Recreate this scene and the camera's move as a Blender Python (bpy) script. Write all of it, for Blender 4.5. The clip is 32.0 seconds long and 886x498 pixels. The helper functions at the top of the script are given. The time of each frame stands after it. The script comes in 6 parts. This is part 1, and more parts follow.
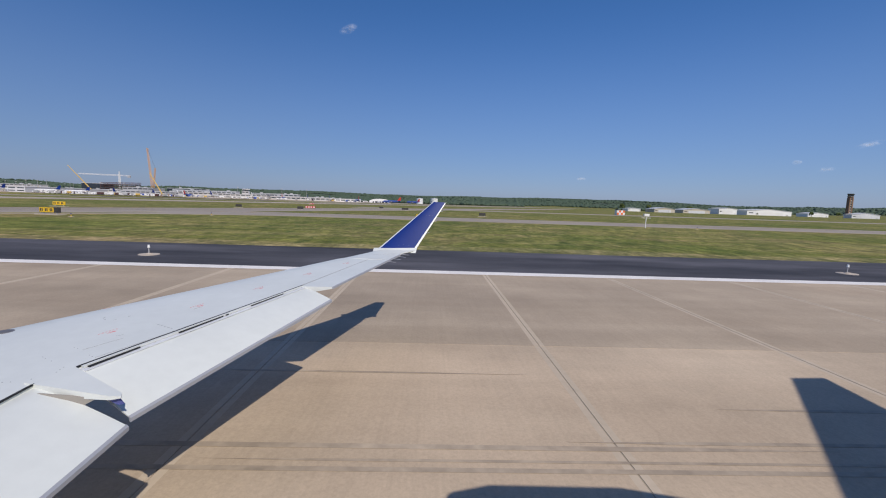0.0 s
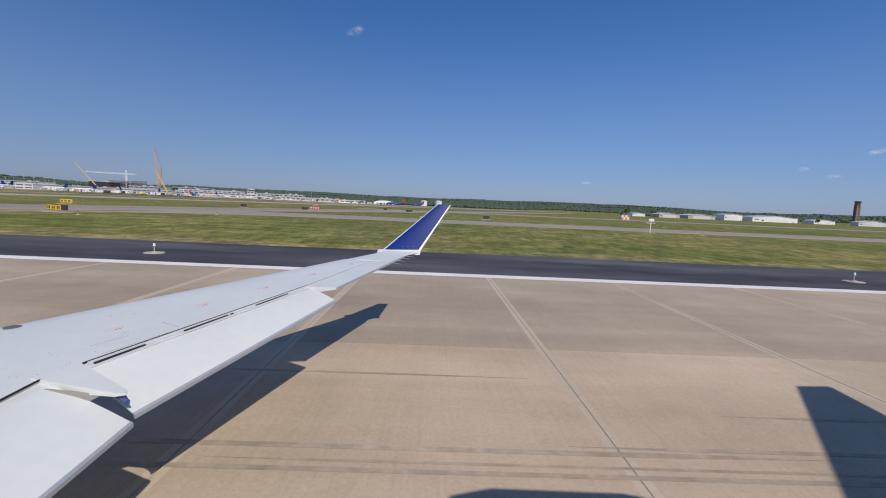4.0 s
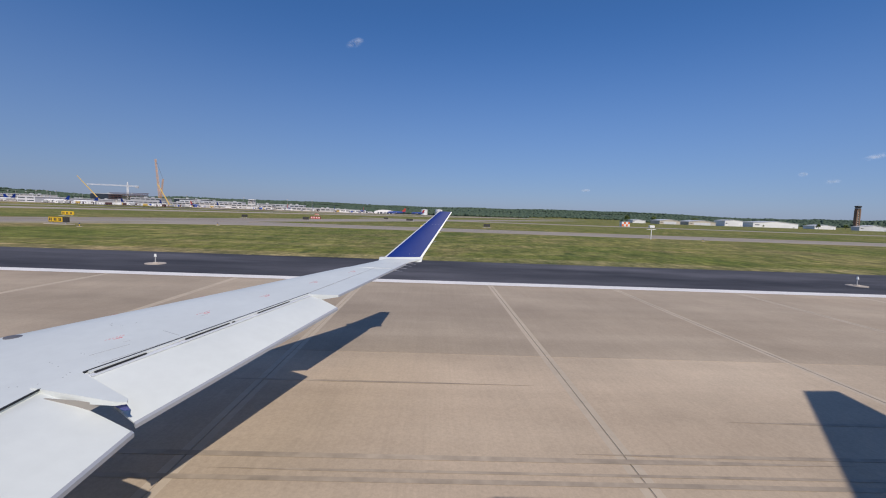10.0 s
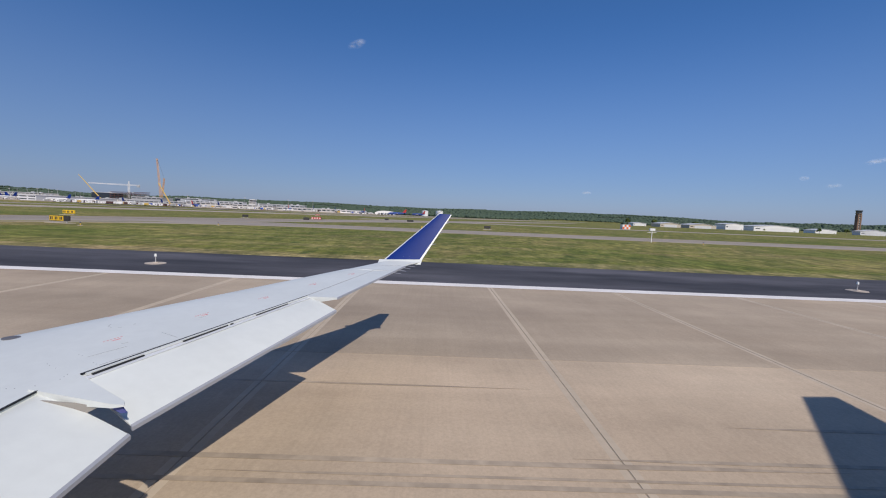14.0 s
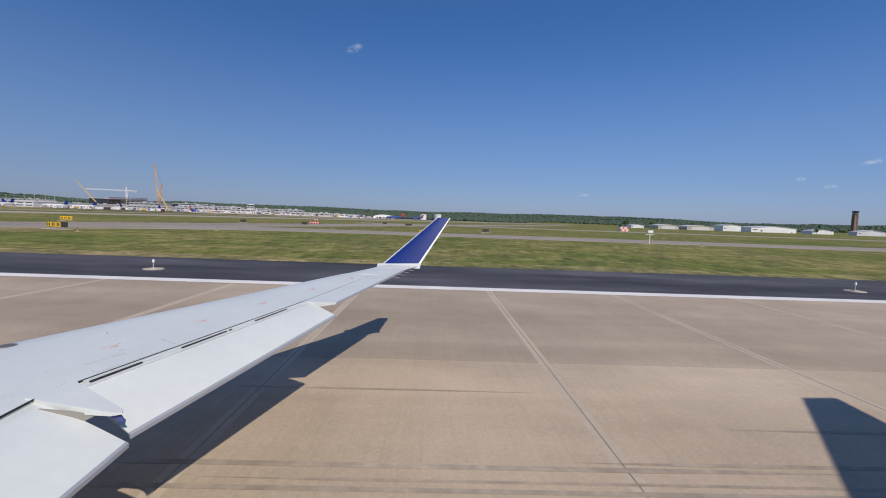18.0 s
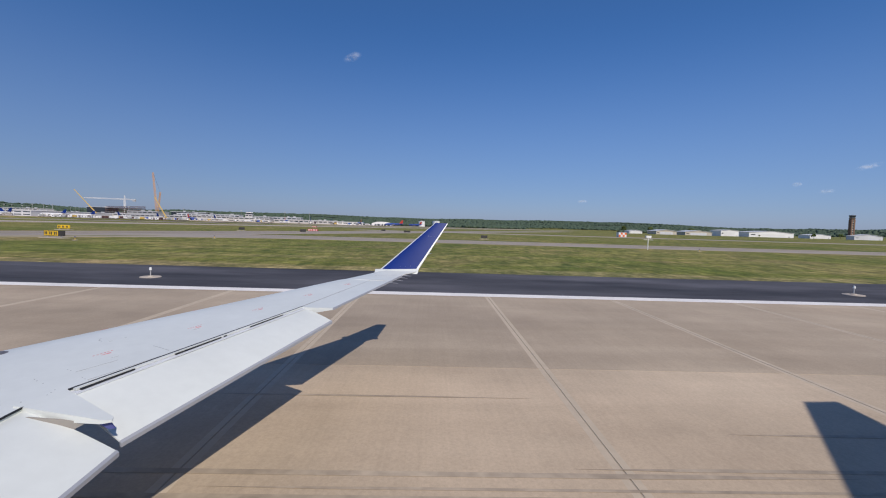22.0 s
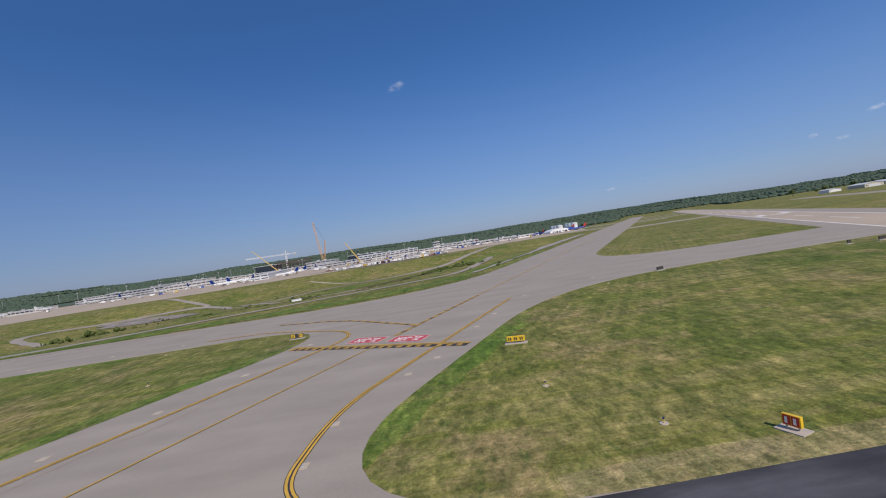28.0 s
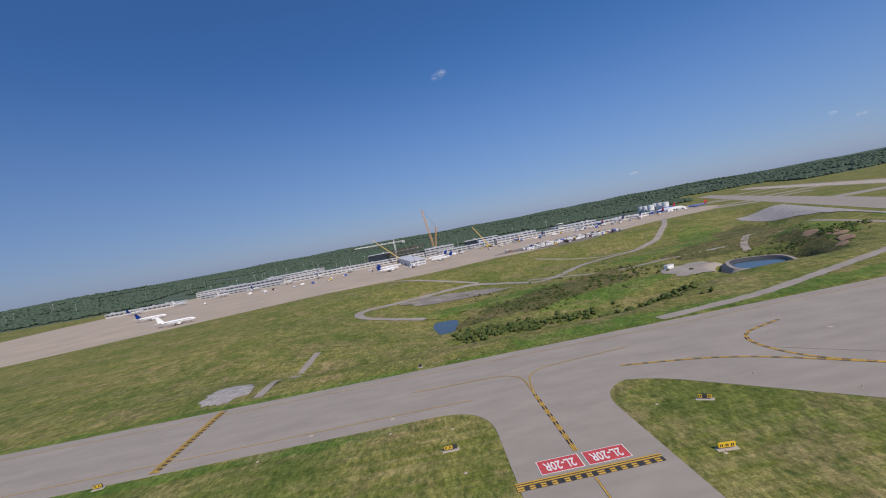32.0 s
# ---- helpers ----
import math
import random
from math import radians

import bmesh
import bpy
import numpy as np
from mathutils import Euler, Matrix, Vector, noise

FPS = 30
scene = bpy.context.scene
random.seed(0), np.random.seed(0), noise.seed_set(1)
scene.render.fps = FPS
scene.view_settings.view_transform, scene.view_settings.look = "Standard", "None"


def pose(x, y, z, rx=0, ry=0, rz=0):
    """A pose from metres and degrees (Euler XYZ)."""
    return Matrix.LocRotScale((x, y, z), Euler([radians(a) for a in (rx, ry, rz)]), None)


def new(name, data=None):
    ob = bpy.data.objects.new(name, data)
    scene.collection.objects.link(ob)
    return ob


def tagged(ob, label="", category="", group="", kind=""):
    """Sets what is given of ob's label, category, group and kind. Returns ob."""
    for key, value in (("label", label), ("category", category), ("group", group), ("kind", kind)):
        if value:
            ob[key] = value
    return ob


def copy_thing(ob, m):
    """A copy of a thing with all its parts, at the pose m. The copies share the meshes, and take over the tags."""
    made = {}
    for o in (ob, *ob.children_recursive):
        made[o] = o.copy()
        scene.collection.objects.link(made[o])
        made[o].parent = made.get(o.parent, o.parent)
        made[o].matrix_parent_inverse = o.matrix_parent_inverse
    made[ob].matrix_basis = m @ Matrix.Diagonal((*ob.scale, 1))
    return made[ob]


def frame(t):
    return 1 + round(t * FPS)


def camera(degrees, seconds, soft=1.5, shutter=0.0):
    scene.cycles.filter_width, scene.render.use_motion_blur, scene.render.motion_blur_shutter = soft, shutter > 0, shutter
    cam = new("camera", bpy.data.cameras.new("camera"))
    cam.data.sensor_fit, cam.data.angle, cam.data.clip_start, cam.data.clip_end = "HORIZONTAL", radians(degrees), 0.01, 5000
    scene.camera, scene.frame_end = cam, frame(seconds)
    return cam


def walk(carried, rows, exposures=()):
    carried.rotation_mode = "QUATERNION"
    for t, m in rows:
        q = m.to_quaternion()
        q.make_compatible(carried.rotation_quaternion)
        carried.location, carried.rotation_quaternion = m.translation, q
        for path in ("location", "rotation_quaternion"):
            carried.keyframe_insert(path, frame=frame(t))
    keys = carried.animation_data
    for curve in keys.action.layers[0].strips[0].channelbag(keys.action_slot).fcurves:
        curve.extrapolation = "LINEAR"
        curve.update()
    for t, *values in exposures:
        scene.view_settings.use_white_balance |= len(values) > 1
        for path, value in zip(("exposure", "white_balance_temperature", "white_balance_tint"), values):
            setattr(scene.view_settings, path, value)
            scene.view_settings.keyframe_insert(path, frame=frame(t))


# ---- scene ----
cam = camera(91.4, 32.0, soft=1.1)

# The whole place is laid out in runway metres and built to one scale, SC.
SC = 0.27
SEAT = (-21.1, 1.19, 3.44)


def seat(pitch, roll, yaw, dx, dy, dz):
    """Held in the hand at the cabin window, a little off the seat's middle."""
    return pose((SEAT[0] + dx) * SC, (SEAT[1] + dy) * SC, (SEAT[2] + dz) * SC, 90 + pitch, roll, yaw)


def air(x, y, z, pitch, roll, yaw):
    return pose(x * SC, y * SC, z * SC, 90 + pitch, roll, yaw)


# Held at the cabin window beside the standing jet, then out over the wing and up along the runway.
PATH = [
    (0.0, seat(-6.05, -1.84, -1.78, 0.007, -0.001, 0.009)),
    (1.0, seat(-5.96, -2.19, -1.39, -0.009, 0.003, -0.006)),
    (2.0, seat(-5.85, -2.35, -1.51, -0.001, 0.001, 0.001)),
    (3.0, seat(-5.79, -2.41, -1.39, 0.005, -0.006, -0.003)),
    (4.0, seat(-5.75, -2.56, -1.24, -0.008, -0.007, 0.005)),
    (7.0, seat(-5.06, -2.25, -1.54, -0.001, 0.013, -0.007)),
    (8.0, seat(-4.83, -2.17, -1.06, -0.013, 0.011, -0.005)),
    (9.0, seat(-4.74, -2.02, -0.78, -0.002, 0.004, 0.003)),
    (10.0, seat(-4.61, -2.01, -1.19, -0.029, 0.017, -0.037)),
    (11.0, seat(-4.25, -2.05, -1.65, -0.021, 0.007, -0.013)),
    (12.0, seat(-4.32, -2.28, -1.64, -0.021, 0.017, 0.017)),
    (13.0, seat(-4.56, -2.68, -1.31, -0.027, 0.023, -0.010)),
    (14.0, seat(-4.43, -2.43, -1.10, -0.007, 0.014, -0.005)),
    (17.0, seat(-3.95, -2.14, -1.58, -0.004, 0.020, 0.026)),
    (19.0, seat(-3.98, -1.91, -1.09, -0.024, 0.024, -0.030)),
    (20.0, seat(-3.86, -1.98, -1.64, -0.007, 0.033, -0.034)),
    (21.0, seat(-3.42, -2.08, -1.63, 0.040, 0.044, -0.031)),
    (22.0, seat(-3.07, -1.69, -1.53, 0.010, 0.062, -0.037)),
    (23.0, seat(-3.02, -0.40, -1.77, 0.016, 0.086, -0.078)),
    (23.1, air(-23.3, 1.29, 3.42, -2.97, -0.24, -1.80)),
    (23.2, air(-30.0, 1.34, 3.50, -2.84, 0.21, -1.89)),
    (23.3, air(-41.9, 1.42, 3.60, -2.64, 0.87, -2.03)),
    (23.4, air(-56.2, 1.50, 3.72, -2.40, 1.66, -2.19)),
    (23.5, air(-70.5, 1.60, 3.84, -2.15, 2.53, -2.37)),
    (23.6, air(-84.8, 1.69, 3.96, -1.89, 3.40, -2.54)),
    (23.7, air(-99.1, 1.78, 4.10, -1.65, 4.19, -2.70)),
    (23.8, air(-112.4, 1.85, 4.24, -1.45, 4.85, -2.84)),
    (23.9, air(-123.5, 1.90, 4.38, -1.32, 5.30, -2.93)),
    (24.0, air(-132.8, 1.92, 4.53, -1.27, 5.46, -2.96)),
    (24.5, air(-165.4, 2.05, 5.4, -1.36, 5.95, -2.88)),
    (25.0, air(-198.3, 2.2, 6.42, -1.44, 6.41, -2.8)),
    (25.5, air(-230.2, 2.47, 7.82, -1.27, 6.65, -2.92)),
    (26.0, air(-263.2, 2.95, 9.35, -1.26, 7.15, -2.9)),
    (26.5, air(-296.5, 3.65, 11, -1.24, 7.65, -2.85)),
    (27.0, air(-329.8, 4.65, 12.8, -1.22, 8.12, -2.75)),
    (27.5, air(-363.2, 5.85, 14.65, -1.12, 8.48, -2.62)),
    (28.0, air(-396.4, 7.21, 16.54, -0.97, 8.64, -2.55)),
    (28.5, air(-428.36, 8.71, 18.77, -0.91, 8.96, -2.32)),
    (29.0, air(-460.1, 10.09, 21.35, -0.90, 9.47, -2.23)),
    (29.5, air(-491.96, 11.43, 24.3, -0.90, 9.87, -1.95)),
    (30.0, air(-523.01, 12.44, 27.62, -1.03, 10.11, -2.33)),
    (30.5, air(-553.81, 13.13, 31.02, -1.46, 10.32, -2.95)),
    (31.0, air(-584.5, 13.69, 34.67, -1.85, 10.40, -3.15)),
    (31.5, air(-614.85, 14.3, 38.39, -2.20, 10.50, -3.18)),
    (32.0, air(-645.19, 14.93, 42.47, -2.15, 10.62, -3.11)),
]
walk(cam, PATH, [(0.0, 0.06, 6700, 13), (32.0, 0.06, 6700, 13)])

# ---- light ----
SUN_WAY = Vector((-1.86, 3.30, -3.47)).normalized()
world = bpy.data.worlds.new("sky")
scene.world = world
world.use_nodes = True
wn = world.node_tree
bg = wn.nodes["Background"]
sky = wn.nodes.new("ShaderNodeTexSky")
sky.sky_type = "NISHITA"
sky.sun_disc = False
sky.sun_elevation = radians(42.5)
sky.sun_rotation = radians(203)
sky.altitude = 600
sky.air_density = 1.0
sky.dust_density = 1.1
sky.ozone_density = 10.0
hs = wn.nodes.new("ShaderNodeHueSaturation")
hs.inputs["Saturation"].default_value = 1.13
hz = wn.nodes.new("ShaderNodeMix")
hz.data_type, hz.blend_type = "RGBA", "MULTIPLY"
hz.inputs[0].default_value = 1.0
hz.inputs[7].default_value = (1.08, 0.965, 0.985, 1)
wn.links.new(sky.outputs[0], hs.inputs["Color"])
wn.links.new(hs.outputs[0], hz.inputs[6])
haze = wn.nodes.new("ShaderNodeMix")
haze.data_type = "RGBA"
haze.inputs[0].default_value = 0.14
haze.inputs[7].default_value = (0.95, 2.35, 5.7, 1)
wn.links.new(hz.outputs[2], haze.inputs[6])
# summer haze that thins out with height
tc = wn.nodes.new("ShaderNodeTexCoord")
xyz = wn.nodes.new("ShaderNodeSeparateXYZ")
wn.links.new(tc.outputs["Generated"], xyz.inputs[0])
up = wn.nodes.new("ShaderNodeMapRange")
up.interpolation_type = "SMOOTHSTEP"
for k, v in (("From Min", 0.0), ("From Max", 0.42), ("To Min", 0.50), ("To Max", 0.0)):
    up.inputs[k].default_value = v
wn.links.new(xyz.outputs["Z"], up.inputs["Value"])
low = wn.nodes.new("ShaderNodeMix")
low.data_type = "RGBA"
low.inputs[7].default_value = (2.25, 3.0, 4.75, 1)
wn.links.new(up.outputs[0], low.inputs[0])
wn.links.new(haze.outputs[2], low.inputs[6])
wn.links.new(low.outputs[2], bg.inputs[0])
bg.inputs[1].default_value = 0.096
sun = new("sun", bpy.data.lights.new("sun", "SUN"))
sun.data.energy = 3.6
sun.data.angle = radians(0.53)
sun.data.color = (1.0, 0.945, 0.87)
sun.rotation_mode = "QUATERNION"
sun.rotation_quaternion = SUN_WAY.to_track_quat("-Z", "Y")


# ---- materials ----
def material(name, base, rough=0.6, metal=0.0, spec=0.5):
    m = bpy.data.materials.new(name)
    m.use_nodes = True
    b = m.node_tree.nodes["Principled BSDF"]
    b.inputs["Base Color"].default_value = (*base, 1)
    b.inputs["Roughness"].default_value = rough
    b.inputs["Metallic"].default_value = metal
    b.inputs["Specular IOR Level"].default_value = spec
    return m, m.node_tree, b


def node(nt, kind, **values):
    n = nt.nodes.new(kind)
    for k, v in values.items():
        n.inputs[k].default_value = v
    return n


def coords(nt, stretch=(1, 1, 1), turn=0.0):
    """World-fixed coordinates in runway metres."""
    g = nt.nodes.new("ShaderNodeNewGeometry")
    mp = nt.nodes.new("ShaderNodeMapping")
    mp.inputs["Scale"].default_value = [s / SC for s in stretch]
    mp.inputs["Rotation"].default_value = (0, 0, turn)
    nt.links.new(g.outputs["Position"], mp.inputs["Vector"])
    return mp.outputs[0]


def noise_of(nt, vec, scale, detail=4.0, rough=0.6):
    n = node(nt, "ShaderNodeTexNoise", Scale=scale, Detail=detail, Roughness=rough)
    nt.links.new(vec, n.inputs["Vector"])
    return n.outputs["Fac"]


def ramp(nt, fac, stops):
    r = nt.nodes.new("ShaderNodeValToRGB")
    els = r.color_ramp.elements
    while len(els) < len(stops):
        els.new(0.5)
    for e, (p, c) in zip(els, stops):
        e.position, e.color = p, (*c, 1)
    nt.links.new(fac, r.inputs[0])
    return r.outputs[0]


def blend(nt, fac, a, b, mode="MIX"):
    m = nt.nodes.new("ShaderNodeMix")
    m.data_type, m.blend_type = "RGBA", mode
    for sock, v in ((m.inputs[0], fac), (m.inputs[6], a), (m.inputs[7], b)):
        if isinstance(v, (int, float)):
            sock.default_value = v
        elif isinstance(v, tuple):
            sock.default_value = (*v, 1)
        else:
            nt.links.new(v, sock)
    return m.outputs[2]


def bump(nt, b, height, strength=0.3, distance=0.02):
    n = nt.nodes.new("ShaderNodeBump")
    n.inputs["Strength"].default_value = strength
    n.inputs["Distance"].default_value = distance * SC
    nt.links.new(height, n.inputs["Height"])
    nt.links.new(n.outputs[0], b.inputs["Normal"])


def grey(v):
    return (v, v, v)


def worn(name, base, rough=0.6, spread=0.12, big=0.15, small=3.0, metal=0.0, spec=0.4, relief=0.0, random_tint=0.0):
    """A surface with stains at a large and a small scale about its base colour."""
    m, nt, b = material(name, base, rough, metal, spec)
    p = coords(nt)
    a = ramp(nt, noise_of(nt, p, big, 5), [(0.3, grey(1 - spread)), (0.7, grey(1 + spread))])
    c = ramp(nt, noise_of(nt, p, small, 4), [(0.3, grey(1 - spread * 0.6)), (0.7, grey(1 + spread * 0.6))])
    col = blend(nt, 1.0, blend(nt, 1.0, base, a, "MULTIPLY"), c, "MULTIPLY")
    if random_tint:
        o = nt.nodes.new("ShaderNodeObjectInfo")
        col = blend(nt, 1.0, col, ramp(nt, o.outputs["Random"], [(0, grey(1 - random_tint)), (1, grey(1 + random_tint))]), "MULTIPLY")
    nt.links.new(col, b.inputs["Base Color"])
    if relief:
        bump(nt, b, noise_of(nt, p, small * 4, 4), relief)
    return m


def concrete(name, base, tint=0.05):
    """Runway concrete: cast slabs, brushed and grooved crosswise, with tyre dust along the lanes."""
    m, nt, b = material(name, base, 0.85, 0, 0.3)
    p = coords(nt)
    lane = coords(nt, (0.012, 0.35, 1))
    col = blend(nt, 1.0, base, ramp(nt, noise_of(nt, p, 0.16, 6, 0.65), [(0.3, (0.86, 0.85, 0.84)), (0.72, (1.12, 1.11, 1.10))]), "MULTIPLY")
    col = blend(nt, 0.8, col, ramp(nt, noise_of(nt, lane, 1.0, 4), [(0.32, (0.84, 0.83, 0.82)), (0.62, (1.06, 1.06, 1.06))]), "MULTIPLY")
    col = blend(nt, 0.5, col, ramp(nt, noise_of(nt, coords(nt, (5, 1.2, 1)), 1.0, 3), [(0.3, grey(0.96)), (0.7, grey(1.04))]), "MULTIPLY")
    col = blend(nt, 0.8, col, ramp(nt, noise_of(nt, p, 20, 3, 0.7), [(0.3, grey(0.89)), (0.7, grey(1.10))]), "MULTIPLY")
    col = blend(nt, 0.5, col, ramp(nt, noise_of(nt, coords(nt, (14, 0.12, 1)), 1.0, 2), [(0.3, grey(0.945)), (0.7, grey(1.05))]), "MULTIPLY")
    col = blend(nt, 0.8, col, ramp(nt, noise_of(nt, p, 0.30, 4, 0.5), [(0.35, (0.91, 0.90, 0.895)), (0.62, (1.05, 1.05, 1.05))]), "MULTIPLY")
    # pale and dull blotches where water has stood
    col = blend(nt, 0.75, col, ramp(nt, noise_of(nt, coords(nt, (0.6, 1, 1)), 0.085, 7, 0.68), [(0.40, (0.93, 0.93, 0.94)), (0.50, (1, 1, 1)), (0.60, (1.12, 1.10, 1.09))]), "MULTIPLY")
    o = nt.nodes.new("ShaderNodeObjectInfo")
    col = blend(nt, 1.0, col, ramp(nt, o.outputs["Random"], [(0, (1 - tint, 1 - tint, 1 - tint)), (1, (1 + tint, 1 + tint * 0.9, 1 + tint * 0.7))]), "MULTIPLY")
    i = nt.nodes.new("ShaderNodeNewGeometry")
    col = blend(nt, 1.0, col, ramp(nt, i.outputs["Random Per Island"], [(0, grey(1 - tint)), (1, grey(1 + tint))]), "MULTIPLY")
    nt.links.new(col, b.inputs["Base Color"])
    bump(nt, b, noise_of(nt, coords(nt, (26, 0.6, 1)), 1.0, 2), 0.12, 0.01)
    return m


def asphalt(name, base, streak=0.25, smudge=0.08):
    m, nt, b = material(name, base, 0.8, 0, 0.35)
    p = coords(nt)
    col = blend(nt, 1.0, base, ramp(nt, noise_of(nt, coords(nt, (0.05, 0.22, 1)), 1.0, 6), [(0.3, grey(1 - streak)), (0.7, grey(1 + streak))]), "MULTIPLY")
    col = blend(nt, 1.0, col, ramp(nt, noise_of(nt, coords(nt, (0.5, 1, 1)), 0.16, 6, 0.65), [(0.3, grey(1 - smudge)), (0.7, grey(1 + smudge))]), "MULTIPLY")
    col = blend(nt, 1.0, col, ramp(nt, noise_of(nt, p, 12, 3), [(0.3, grey(0.90)), (0.7, grey(1.10))]), "MULTIPLY")
    nt.links.new(col, b.inputs["Base Color"])
    bump(nt, b, noise_of(nt, p, 40, 3), 0.3, 0.01)
    return m


def turf(name, a, dry, soil, lush):
    """Mown airfield grass: mowing lines, straw, lush and bare patches at several sizes, tufts and their gaps."""
    m, nt, b = material(name, a, 0.9, 0, 0.15)
    p = coords(nt)
    mow = coords(nt, (0.02, 0.30, 1))
    col = blend(nt, ramp(nt, noise_of(nt, mow, 1.0, 5, 0.7), [(0.40, grey(0)), (0.64, grey(1))]), a, dry)
    col = blend(nt, ramp(nt, noise_of(nt, p, 0.035, 7, 0.72), [(0.46, grey(0)), (0.60, grey(0.9))]), col, lush)
    col = blend(nt, ramp(nt, noise_of(nt, p, 0.055, 9, 0.74), [(0.515, grey(0)), (0.60, grey(0.6))]), col, soil)
    col = blend(nt, 0.9, col, ramp(nt, noise_of(nt, p, 0.013, 5), [(0.3, (0.72, 0.82, 0.74)), (0.7, (1.2, 1.10, 1.1))]), "MULTIPLY")
    # long swaths left by the mower, side by side along the angled runway
    sw = nt.nodes.new("ShaderNodeMapping")
    sw.inputs["Scale"].default_value = (0.006, 0.6, 1)
    nt.links.new(coords(nt, (1, 1, 1), -radians(61.4)), sw.inputs["Vector"])
    col = blend(nt, 0.38, col, ramp(nt, noise_of(nt, sw.outputs[0], 1.0, 3, 0.6), [(0.40, (0.66, 0.77, 0.66)), (0.60, (1.30, 1.22, 1.25))]), "MULTIPLY")
    # tufts in rows, wide enough to be told apart from a low eye
    col = blend(nt, 0.95, col, ramp(nt, noise_of(nt, coords(nt, (0.26, 0.13, 1)), 1.0, 6, 0.72), [(0.34, (0.58, 0.66, 0.56)), (0.66, (1.36, 1.30, 1.34))]), "MULTIPLY")
    col = blend(nt, ramp(nt, noise_of(nt, coords(nt, (0.55, 0.20, 1)), 1.0, 5, 0.7), [(0.57, grey(0)), (0.64, grey(0.7))]), col, (lush[0] * 0.62, lush[1] * 0.72, lush[2] * 0.8))
    col = blend(nt, ramp(nt, noise_of(nt, coords(nt, (0.16, 0.24, 1)), 1.0, 7, 0.75), [(0.58, grey(0)), (0.66, grey(0.6))]), col, dry)
    col = blend(nt, 0.9, col, ramp(nt, noise_of(nt, p, 0.9, 6, 0.78), [(0.30, grey(0.58)), (0.70, grey(1.36))]), "MULTIPLY")
    col = blend(nt, 0.45, col, ramp(nt, noise_of(nt, coords(nt, (0.10, 0.9, 1)), 1.0, 6, 0.75), [(0.32, (0.58, 0.66, 0.58)), (0.66, (1.32, 1.26, 1.28))]), "MULTIPLY")
    col = blend(nt, 0.9, col, ramp(nt, noise_of(nt, coords(nt, (1.0, 0.40, 1)), 1.0, 4, 0.7), [(0.36, (0.62, 0.68, 0.60)), (0.64, (1.36, 1.30, 1.34))]), "MULTIPLY")
    col = blend(nt, 0.9, col, ramp(nt, noise_of(nt, p, 2.6, 4, 0.75), [(0.32, grey(0.68)), (0.68, grey(1.28))]), "MULTIPLY")
    nt.links.new(col, b.inputs["Base Color"])
    bump(nt, b, noise_of(nt, p, 3.5, 5), 0.8, 0.14)
    return m


M_SLAB = concrete("runway_concrete", (0.452, 0.369, 0.271))
M_SLAB_OUT = concrete("outer_lane_concrete", (0.398, 0.329, 0.245))
M_SEAL = worn("joint_sealant", (0.488, 0.405, 0.300), 0.8, 0.1, 0.3, 5)
M_TAR = worn("crack_tar", (0.085, 0.078, 0.072), 0.8, 0.12)
M_CRACK = worn("joint_gap", (0.355, 0.292, 0.22), 0.9, 0.1)
M_SHOULDER = asphalt("shoulder_asphalt", (0.068, 0.066, 0.072), 0.6, 0.50)
M_TAXI = asphalt("taxiway_asphalt", (0.330, 0.288, 0.238), 0.08)
M_APRON = worn("apron_concrete", (0.435, 0.352, 0.265), 0.85, 0.10, 0.02, 0.5)
M_GRASS = turf("mown_grass", (0.172, 0.182, 0.042), (0.290, 0.250, 0.104), (0.30, 0.225, 0.120), (0.136, 0.165, 0.036))
# lightened and blued to match the haze tint of the canopy above it
M_FLOOR = worn("haze_tinted_woodland_floor", (0.075, 0.105, 0.066), 0.95, 0.3, 0.01, 0.1)
M_WHITE = worn("white_marking_paint", (0.78, 0.75, 0.70), 0.6, 0.10, 0.4, 6)
M_YELLOW = worn("yellow_marking_paint", (0.62, 0.37, 0.055), 0.6, 0.12, 0.6, 5)
M_BLACK = worn("black_marking_paint", (0.045, 0.043, 0.041), 0.7, 0.15)
M_RED = worn("red_marking_paint", (0.55, 0.075, 0.075), 0.6, 0.12, 0.5, 5)
M_SKIN = worn("white_wing_paint", (0.622, 0.656, 0.630), 0.38, 0.04, 0.9, 7, 0, 0.5)
M_SKIN_GREY = worn("grey_wing_paint", (0.60, 0.63, 0.67), 0.4, 0.04, 0.6, 8, 0, 0.5)
M_EDGE = worn("bare_aluminium", (0.36, 0.38, 0.42), 0.45, 0.06, 1, 6, 0.15)
M_BLUE = worn("dark_blue_paint", (0.005, 0.026, 0.165), 0.45, 0.06, 1, 9, 0, 0.15)
# near-black colour that stands for the shade inside the flap slots
M_SLOT_SHADE = worn("slot_shade", (0.015, 0.017, 0.02), 0.7, 0.1)
M_PANEL = worn("panel_joint", (0.28, 0.29, 0.31), 0.6, 0.05)
M_PLACARD = worn("red_stencil", (0.60, 0.15, 0.17), 0.5, 0.08)
M_RUBBER = worn("black_rubber", (0.02, 0.02, 0.02), 0.8, 0.1)
M_STEEL = worn("painted_steel", (0.45, 0.45, 0.44), 0.5, 0.1, 1, 6, 0.3)


# ---- building helpers ----
def part(name, bm, mat, parent=None, label=""):
    """Links a bmesh, given in runway metres, as one mesh object."""
    me = bpy.data.meshes.new(name)
    bm.transform(Matrix.Scale(SC, 4))
    bm.normal_update()
    bm.to_mesh(me)
    bm.free()
    me.set_sharp_from_angle(angle=radians(32))
    me.materials.append(mat)
    ob = new(name, me)
    ob.parent = parent
    if label:
        ob["label"] = label
    return ob


